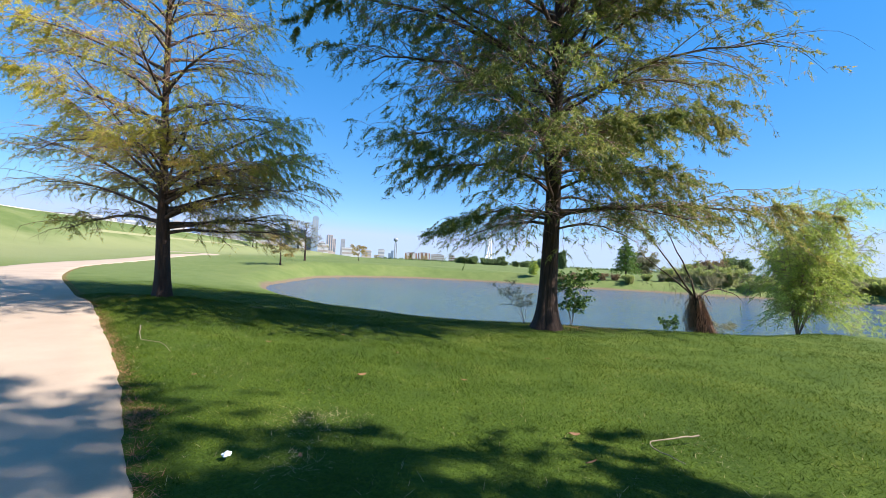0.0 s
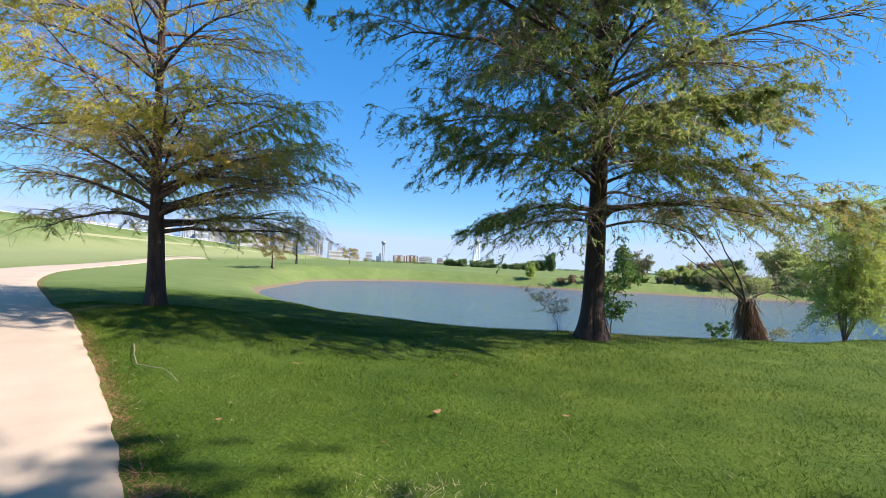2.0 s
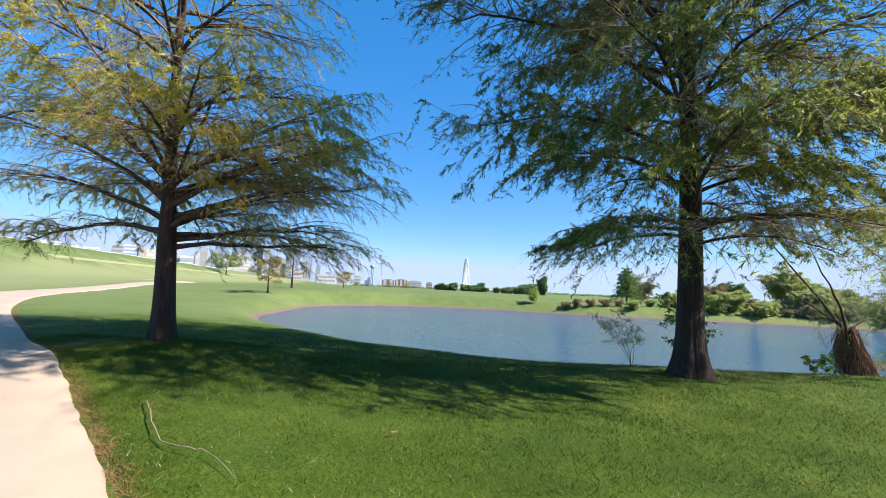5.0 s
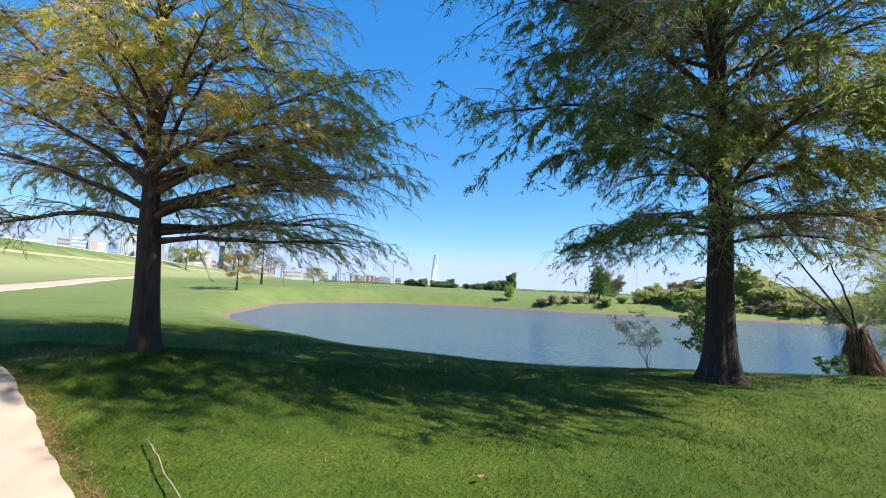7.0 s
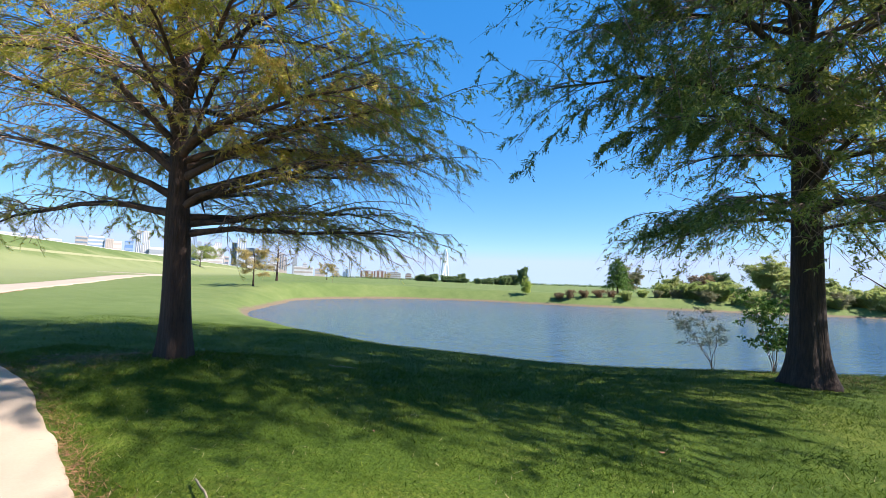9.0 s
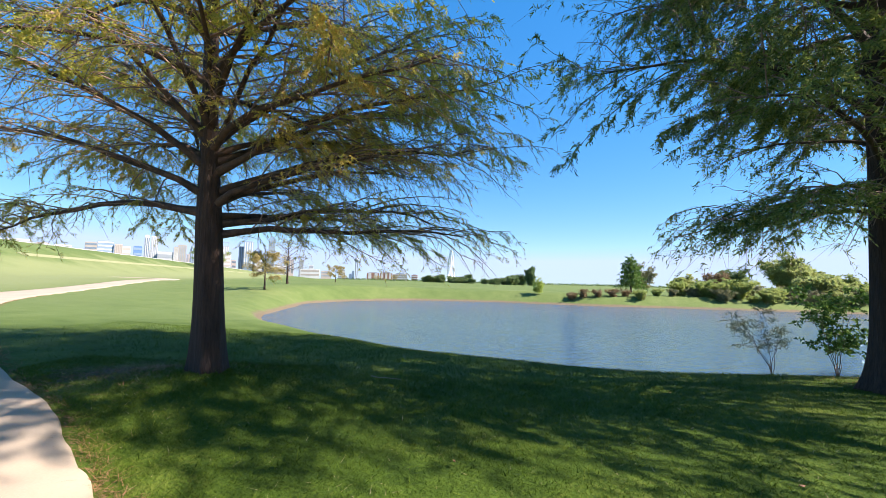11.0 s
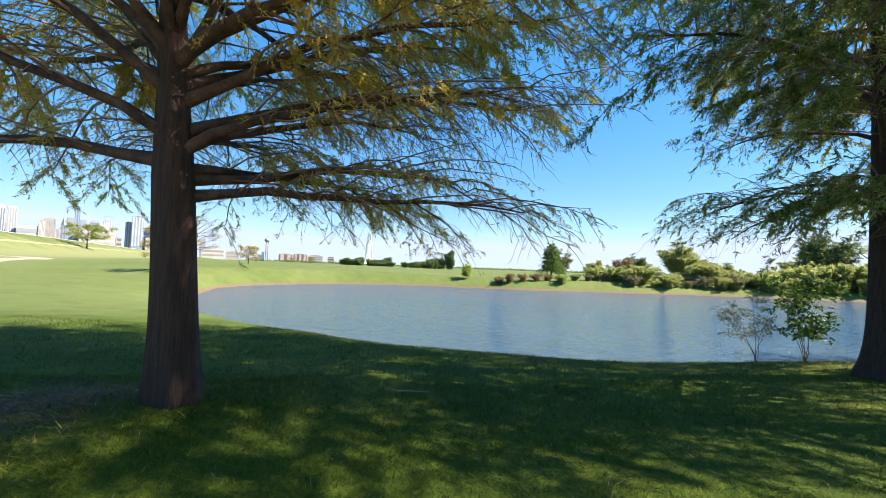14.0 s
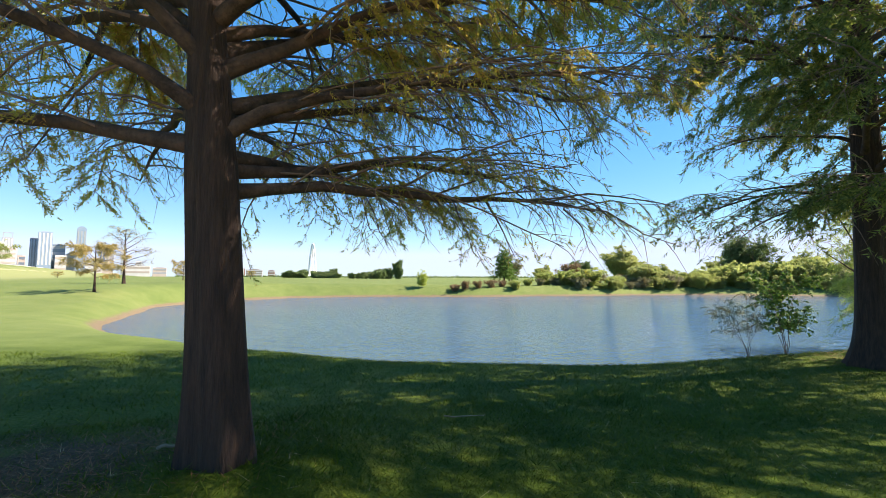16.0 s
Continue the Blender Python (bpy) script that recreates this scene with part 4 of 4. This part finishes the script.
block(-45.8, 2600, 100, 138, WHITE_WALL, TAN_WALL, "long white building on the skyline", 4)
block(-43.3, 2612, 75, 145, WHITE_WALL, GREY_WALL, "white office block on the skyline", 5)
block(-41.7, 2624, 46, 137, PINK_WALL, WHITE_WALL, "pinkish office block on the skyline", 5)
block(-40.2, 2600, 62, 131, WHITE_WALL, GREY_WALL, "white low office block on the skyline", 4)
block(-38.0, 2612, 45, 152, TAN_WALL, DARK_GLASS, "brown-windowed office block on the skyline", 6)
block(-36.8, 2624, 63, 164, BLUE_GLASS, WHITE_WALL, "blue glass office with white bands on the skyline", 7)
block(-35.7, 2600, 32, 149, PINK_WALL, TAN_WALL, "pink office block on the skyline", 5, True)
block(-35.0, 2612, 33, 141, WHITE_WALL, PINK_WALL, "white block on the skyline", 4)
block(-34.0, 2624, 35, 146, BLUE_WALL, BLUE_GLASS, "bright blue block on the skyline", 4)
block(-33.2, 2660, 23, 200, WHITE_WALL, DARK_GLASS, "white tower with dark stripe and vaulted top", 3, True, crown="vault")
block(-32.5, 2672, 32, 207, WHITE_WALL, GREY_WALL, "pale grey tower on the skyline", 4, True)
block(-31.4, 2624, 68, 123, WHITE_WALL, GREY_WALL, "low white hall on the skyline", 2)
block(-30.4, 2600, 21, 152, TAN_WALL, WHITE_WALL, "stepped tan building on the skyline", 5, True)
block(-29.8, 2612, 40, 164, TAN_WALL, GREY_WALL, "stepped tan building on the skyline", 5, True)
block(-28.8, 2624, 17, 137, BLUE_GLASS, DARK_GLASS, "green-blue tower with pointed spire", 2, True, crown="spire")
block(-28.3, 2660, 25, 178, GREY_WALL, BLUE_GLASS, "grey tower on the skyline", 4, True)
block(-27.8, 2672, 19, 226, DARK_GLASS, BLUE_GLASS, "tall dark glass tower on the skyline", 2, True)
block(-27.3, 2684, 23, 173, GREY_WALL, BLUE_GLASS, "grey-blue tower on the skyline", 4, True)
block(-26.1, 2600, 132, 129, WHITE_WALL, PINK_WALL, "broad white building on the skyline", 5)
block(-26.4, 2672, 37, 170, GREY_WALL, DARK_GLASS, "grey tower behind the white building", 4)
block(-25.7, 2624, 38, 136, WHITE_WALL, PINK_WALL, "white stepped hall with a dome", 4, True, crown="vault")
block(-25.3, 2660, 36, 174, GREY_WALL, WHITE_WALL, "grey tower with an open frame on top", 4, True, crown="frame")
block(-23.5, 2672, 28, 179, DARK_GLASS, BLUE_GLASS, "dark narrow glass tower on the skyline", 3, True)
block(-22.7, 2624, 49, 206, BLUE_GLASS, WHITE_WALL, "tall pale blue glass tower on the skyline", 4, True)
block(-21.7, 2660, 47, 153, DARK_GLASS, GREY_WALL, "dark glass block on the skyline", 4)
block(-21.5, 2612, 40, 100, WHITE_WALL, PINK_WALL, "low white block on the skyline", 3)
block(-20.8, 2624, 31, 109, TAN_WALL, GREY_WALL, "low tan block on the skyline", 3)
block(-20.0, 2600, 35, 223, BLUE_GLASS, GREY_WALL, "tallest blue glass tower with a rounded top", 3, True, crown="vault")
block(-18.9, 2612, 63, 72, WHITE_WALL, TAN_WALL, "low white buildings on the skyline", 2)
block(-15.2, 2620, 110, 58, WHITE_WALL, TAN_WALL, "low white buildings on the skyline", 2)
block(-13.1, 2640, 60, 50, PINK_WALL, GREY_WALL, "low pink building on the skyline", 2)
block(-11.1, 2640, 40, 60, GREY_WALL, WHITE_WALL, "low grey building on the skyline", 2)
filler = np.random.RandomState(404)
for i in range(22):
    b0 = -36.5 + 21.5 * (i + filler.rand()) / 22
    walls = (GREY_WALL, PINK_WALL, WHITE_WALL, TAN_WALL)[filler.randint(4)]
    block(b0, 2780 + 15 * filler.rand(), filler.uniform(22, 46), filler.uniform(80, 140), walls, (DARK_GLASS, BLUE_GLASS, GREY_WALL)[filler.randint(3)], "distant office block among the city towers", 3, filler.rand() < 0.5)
block(-24.9, 720, 22, 16, WHITE_WALL, TAN_WALL, "pale concrete abutment at the end of the levee", 1)
block(-23.4, 760, 30, 13, WHITE_WALL, TAN_WALL, "low pale concrete wall at the end of the levee", 1)
block(-6.9, 1510, 44, 29, BRICK_WALL, WHITE_WALL, "red-brick apartment block beyond the meadow", 2, True)
block(-5.1, 1520, 44, 31, BRICK_WALL, WHITE_WALL, "red-brick apartment block beyond the meadow", 3, True)
block(-3.2, 1530, 50, 28, TAN_WALL, WHITE_WALL, "tan apartment block beyond the meadow", 3)
block(-1.2, 1520, 22, 25, BRICK_WALL, WHITE_WALL, "small brick building beyond the meadow", 2)


def ball_tower():
    """A slender observation tower with a ball on top."""
    a = radians(-9.2)
    t_ = tagged(new("observation_tower"), "slender grey observation tower with a ball on top", "tower", "city skyline")
    t_.matrix_world = pose(-7 + 3000 * math.sin(a), 7 + 3000 * math.cos(a), -3)
    for k in range(3):
        bm = bmesh.new()
        bmesh.ops.create_cone(bm, cap_ends=True, segments=10, radius1=3.2, radius2=2.6, depth=140, matrix=Matrix.Translation((8 * math.cos(k * 2.1), 8 * math.sin(k * 2.1), 70)))
        part("shaft", bm, GREY_WALL, t_)
    bm = bmesh.new()
    bmesh.ops.create_icosphere(bm, subdivisions=3, radius=17, matrix=Matrix.Translation((0, 0, 143)) @ Matrix.Diagonal((1, 1, 0.85, 1)))
    part("ball", bm, GREY_WALL, t_)
    part("stair_tower", box(-22, 0, 32, 16, 14, 64, 1), BLUE_GLASS, t_)
    part("stair_tower", box(-40, 0, 22, 18, 14, 44, 1), BLUE_GLASS, t_)
    part("mast", box(0, 0, 165, 1.5, 1.5, 20), GREY_WALL, t_)


ball_tower()


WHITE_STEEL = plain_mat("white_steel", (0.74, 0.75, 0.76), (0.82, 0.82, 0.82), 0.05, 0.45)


def arch_bridge():
    """A white steel arch seen end-on, with stay cables down to a low deck."""
    a = radians(3.8)
    b_ = tagged(new("bridge"), "white steel arch bridge with fanned cables", "bridge", "city skyline")
    b_.matrix_world = pose(-7 + 1890 * math.sin(a), 7 + 1890 * math.cos(a), -2, 0, 0, 76)
    s = np.linspace(-1, 1, 33)
    p = np.stack([0 * s, 17 * s * (1 - 0.25 * (1 - np.abs(s))), 148 * (1 - np.abs(s) ** 2.4)], -1)
    v, q = tubes(p[None], np.full((1, 33), 3.0), 8)
    mesh_ob("arch", v, q, WHITE_STEEL, b_)
    for sx in (-1, 1):
        for k in range(12):
            z = 145 - 5.5 * k
            pp = np.linspace((0, sx * (2 + 0.6 * k), z), (sx * (22 + 7 * k), 0, 9), 4)
            v, q = tubes(pp[None], np.full((1, 4), 0.45), 3)
            mesh_ob("cable", v, q, WHITE_STEEL, b_)
    part("deck", box(0, 0, 8, 330, 22, 2), WHITE_STEEL, b_)


arch_bridge()

# ---- small things on the lawn ----
PALE_WOOD = plain_mat("bleached_wood", (0.17, 0.13, 0.085), (0.30, 0.24, 0.165), 20, 0.85)
DEAD_LEAF = plain_mat("dead_leaf", (0.13, 0.06, 0.028), (0.26, 0.13, 0.06), 15, 0.8)
WRAP = plain_mat("white_plastic", (0.75, 0.78, 0.80), (0.88, 0.89, 0.9), 30, 0.3)


def stick(points, r, label):
    p = np.array([(x, y, height(x, y) + z) for x, y, z in points])
    k = spline(p, 5)
    k = k + np.random.RandomState(int(abs(p[0, 0]) * 100)).normal(0, r * 0.5, k.shape)
    v, q = tubes(k[None], (r * np.linspace(1, 0.45, len(k)))[None], 7)
    return tagged(mesh_ob("fallen_twig", v, q, PALE_WOOD), label, "twig")


stick(((-6.0, 7.3, 0.05), (-5.71, 6.94, 0.06), (-5.13, 6.24, 0.05), (-4.75, 6.06, 0.07), (-4.55, 5.99, 0.06), (-4.19, 5.66, 0.04)), 0.0075, "long pale bent twig lying on the lawn")
stick(((2.72, 3.79, 0.10), (2.45, 3.68, 0.09), (2.12, 3.53, 0.07), (2.28, 3.2, 0.05)), 0.009, "pale forked twig lying on the lawn")
stick(((-8.35, 10.75, 0.03), (-8.1, 10.68, 0.04), (-7.95, 10.62, 0.03)), 0.012, "short pale stick beside the trunk")
stick(((-5.95, 11.42, 0.05), (-5.7, 11.38, 0.06), (-5.5, 11.4, 0.05)), 0.008, "small pale twig on the shaded lawn")


def leaf_thing(x, y, turn, size):
    s = np.linspace(-1, 1, 7)
    v = []
    for k in s:
        w = 0.32 * (1 - k * k) + 0.02
        v += [(k, -w, 0.18 * k * k + 0.10), (k, 0, 0.12 * k * k), (k, w, 0.18 * k * k + 0.14)]
    ids = np.arange(21).reshape(7, 3)
    f = np.stack([ids[:-1, :-1], ids[1:, :-1], ids[1:, 1:], ids[:-1, 1:]], -1).reshape(-1, 4)
    ob = tagged(mesh_ob("dead_leaf", np.array(v), f, DEAD_LEAF), "curled rust-brown dead leaf on the lawn", "leaf", "dead leaves")
    ob.matrix_world = pose(x, y, height(x, y) + 0.05, 12, 8, turn) @ Matrix.Diagonal((size, size, size, 1))
    ob.modifiers.new("thick", "SOLIDIFY").thickness = 0.03


for x, y, a, k in ((1.43, 3.62, 20, 0.085), (-1.08, 5.2, 60, 0.11), (-0.97, 2.73, 110, 0.07), (1.41, 3.02, 200, 0.07), (-3.16, 6.75, 40, 0.06), (-0.84, 6.87, 80, 0.06), (-1.5, 4.35, 140, 0.05), (0.35, 5.4, 10, 0.06), (-3.1, 4.6, 70, 0.05), (-2.2, 8.1, 15, 0.05), (1.9, 7.2, 170, 0.05), (-4.9, 8.4, 95, 0.045)):
    leaf_thing(x, y, a, k * 0.75)
g = np.random.RandomState(9)
bm = bmesh.new()
bmesh.ops.create_icosphere(bm, subdivisions=2, radius=0.036)
for v in bm.verts:
    v.co *= 0.65 + 0.6 * g.rand()
    v.co.z *= 0.6
me = bpy.data.meshes.new("plastic_wrapper")
bm.to_mesh(me)
bm.free()
me.materials.append(WRAP)
wrapper = tagged(new("plastic_wrapper", me), "crumpled white plastic wrapper on the grass", "litter")
wrapper.location = (-1.53, 2.66, height(-1.53, 2.66) + 0.05)


# ---- grass ----
GRASS = leaf_mat("grass_blades", ((0.1, (0.017, 0.041, 0.003)), (0.4, (0.044, 0.084, 0.006)), (0.7, (0.098, 0.14, 0.012)), (1.0, (0.24, 0.245, 0.052))), 0.7, 0.3, 0.7, gloss=0.12)
STRAW = plain_mat("straw", (0.36, 0.28, 0.14), (0.52, 0.43, 0.25), 20, 0.8)
NEEDLE = plain_mat("fallen_needles", (0.16, 0.07, 0.035), (0.30, 0.15, 0.07), 20, 0.85)


def blades(rng, x, y, h, w, spread_):
    n_ = len(x)
    z = land(x, y)
    a = rng.uniform(0, 6.28, n_)
    side = np.stack([np.cos(a), np.sin(a), 0 * a], -1) * w[:, None]
    b = np.stack([x, y, z - 0.01], -1)
    lean = np.stack([rng.normal(0, spread_, n_), rng.normal(0, spread_, n_), np.ones(n_)], -1) * h[:, None]
    return np.stack([b - side, b + side, b + lean], 1)


def lawn(seed, count, x0, x1, y0, y1, keep):
    rng_ = np.random.RandomState(seed)
    x, y = rng_.uniform(x0, x1, count), rng_.uniform(y0, y1, count)
    d, _ = to_line(x, y, EDGE[:80])
    sd, _ = to_line(x, y, SHORE[:90], True)
    soil = np.hypot(x + 9.1, y - 11.1) + rng_.normal(0, 0.45, count)
    ok = ((d > 0.02) | (d < -TRAIL_WIDTH - 0.02)) & ~in_polygon(x, y, SHORE) & (np.abs(sd) > 0.35) & (rng_.rand(count) < keep(d)) & (soil > 0.85)
    return rng_, x[ok], y[ok], d[ok]


parts = []
for seed, count, area, keep, h0, w0 in (
    (1, 900000, (-11, 6, 0.5, 12.5), lambda d: np.where((d > 0) & (d < 9), 1.0 - 0.08 * np.clip(d, 0, 9), 0.05), 0.032, 0.0023),
    (2, 200000, (-15, 13, 3, 19), lambda d: np.clip((d - 0.1) / 4, 0, 1), 0.05, 0.0055),
):
    r_, x, y, d = lawn(seed, count, *area, keep)
    tuft = 0.75 + 0.5 * np.sin(x * 2.1 + np.sin(y * 1.7) * 2) * np.sin(y * 2.6 + np.sin(x * 1.3) * 2)
    h = h0 * r_.uniform(0.5, 1.35, len(x)) * (0.65 + 0.5 * tuft)
    parts.append(blades(r_, x, y, h, w0 * r_.uniform(0.7, 1.4, len(x)), 0.95))
t = np.concatenate(parts)
tagged(leaf_ob("grass", t, GRASS, None), "short shaggy green lawn grass", "grass", kind="stuff")
# straw-coloured dry tufts
r_ = np.random.RandomState(12)
parts = []
for cx, cy, k, rad in ((-1.16, 3.56, 500, 0.22), (-0.97, 2.73, 160, 0.14), (-3.0, 5.2, 140, 0.25), (-9.9, 11.3, 260, 0.35), (0.3, 6.2, 160, 0.4), (2.6, 3.7, 80, 0.2)):
    x, y = r_.normal(cx, rad, k), r_.normal(cy, rad, k)
    parts.append(blades(r_, x, y, r_.uniform(0.015, 0.04, k), np.full(k, 0.0024), 2.4))
x, y = r_.uniform(-10, 5, 6000), r_.uniform(0.5, 12, 6000)
d, _ = to_line(x, y, EDGE[:60])
ok = (d > 0.1) & (d < 9)
parts.append(blades(r_, x[ok], y[ok], r_.uniform(0.02, 0.05, ok.sum()), np.full(ok.sum(), 0.0024), 1.2))
tagged(leaf_ob("dry_grass", np.concatenate(parts), STRAW, None), "scattered straw-coloured dry grass stems", "grass", kind="stuff")
# rust-brown needles and crumbs of soil along the trail's edge
e = EDGE[10:70]
k = r_.randint(0, len(e) - 1, 9000)
f = r_.rand(9000)[:, None]
p = e[k] * (1 - f) + e[k + 1] * f
p = p + r_.normal(0, 0.07, p.shape)
red = r_.normal((-2.9, 3.35), 0.13, (700, 2))
soilp = r_.normal((-9.0, 11.0), 0.75, (2500, 2))
litter = r_.normal((3.9, 12.35), (0.75, 0.45), (2600, 2))
p = np.concatenate([p, red, soilp, litter])
tagged(leaf_ob("fallen_needles", blades(r_, p[:, 0], p[:, 1], r_.uniform(0.015, 0.04, len(p)), np.full(len(p), 0.004), 2.5), NEEDLE, None), "rust-brown fallen cypress needles beside the path", "needles", kind="stuff")
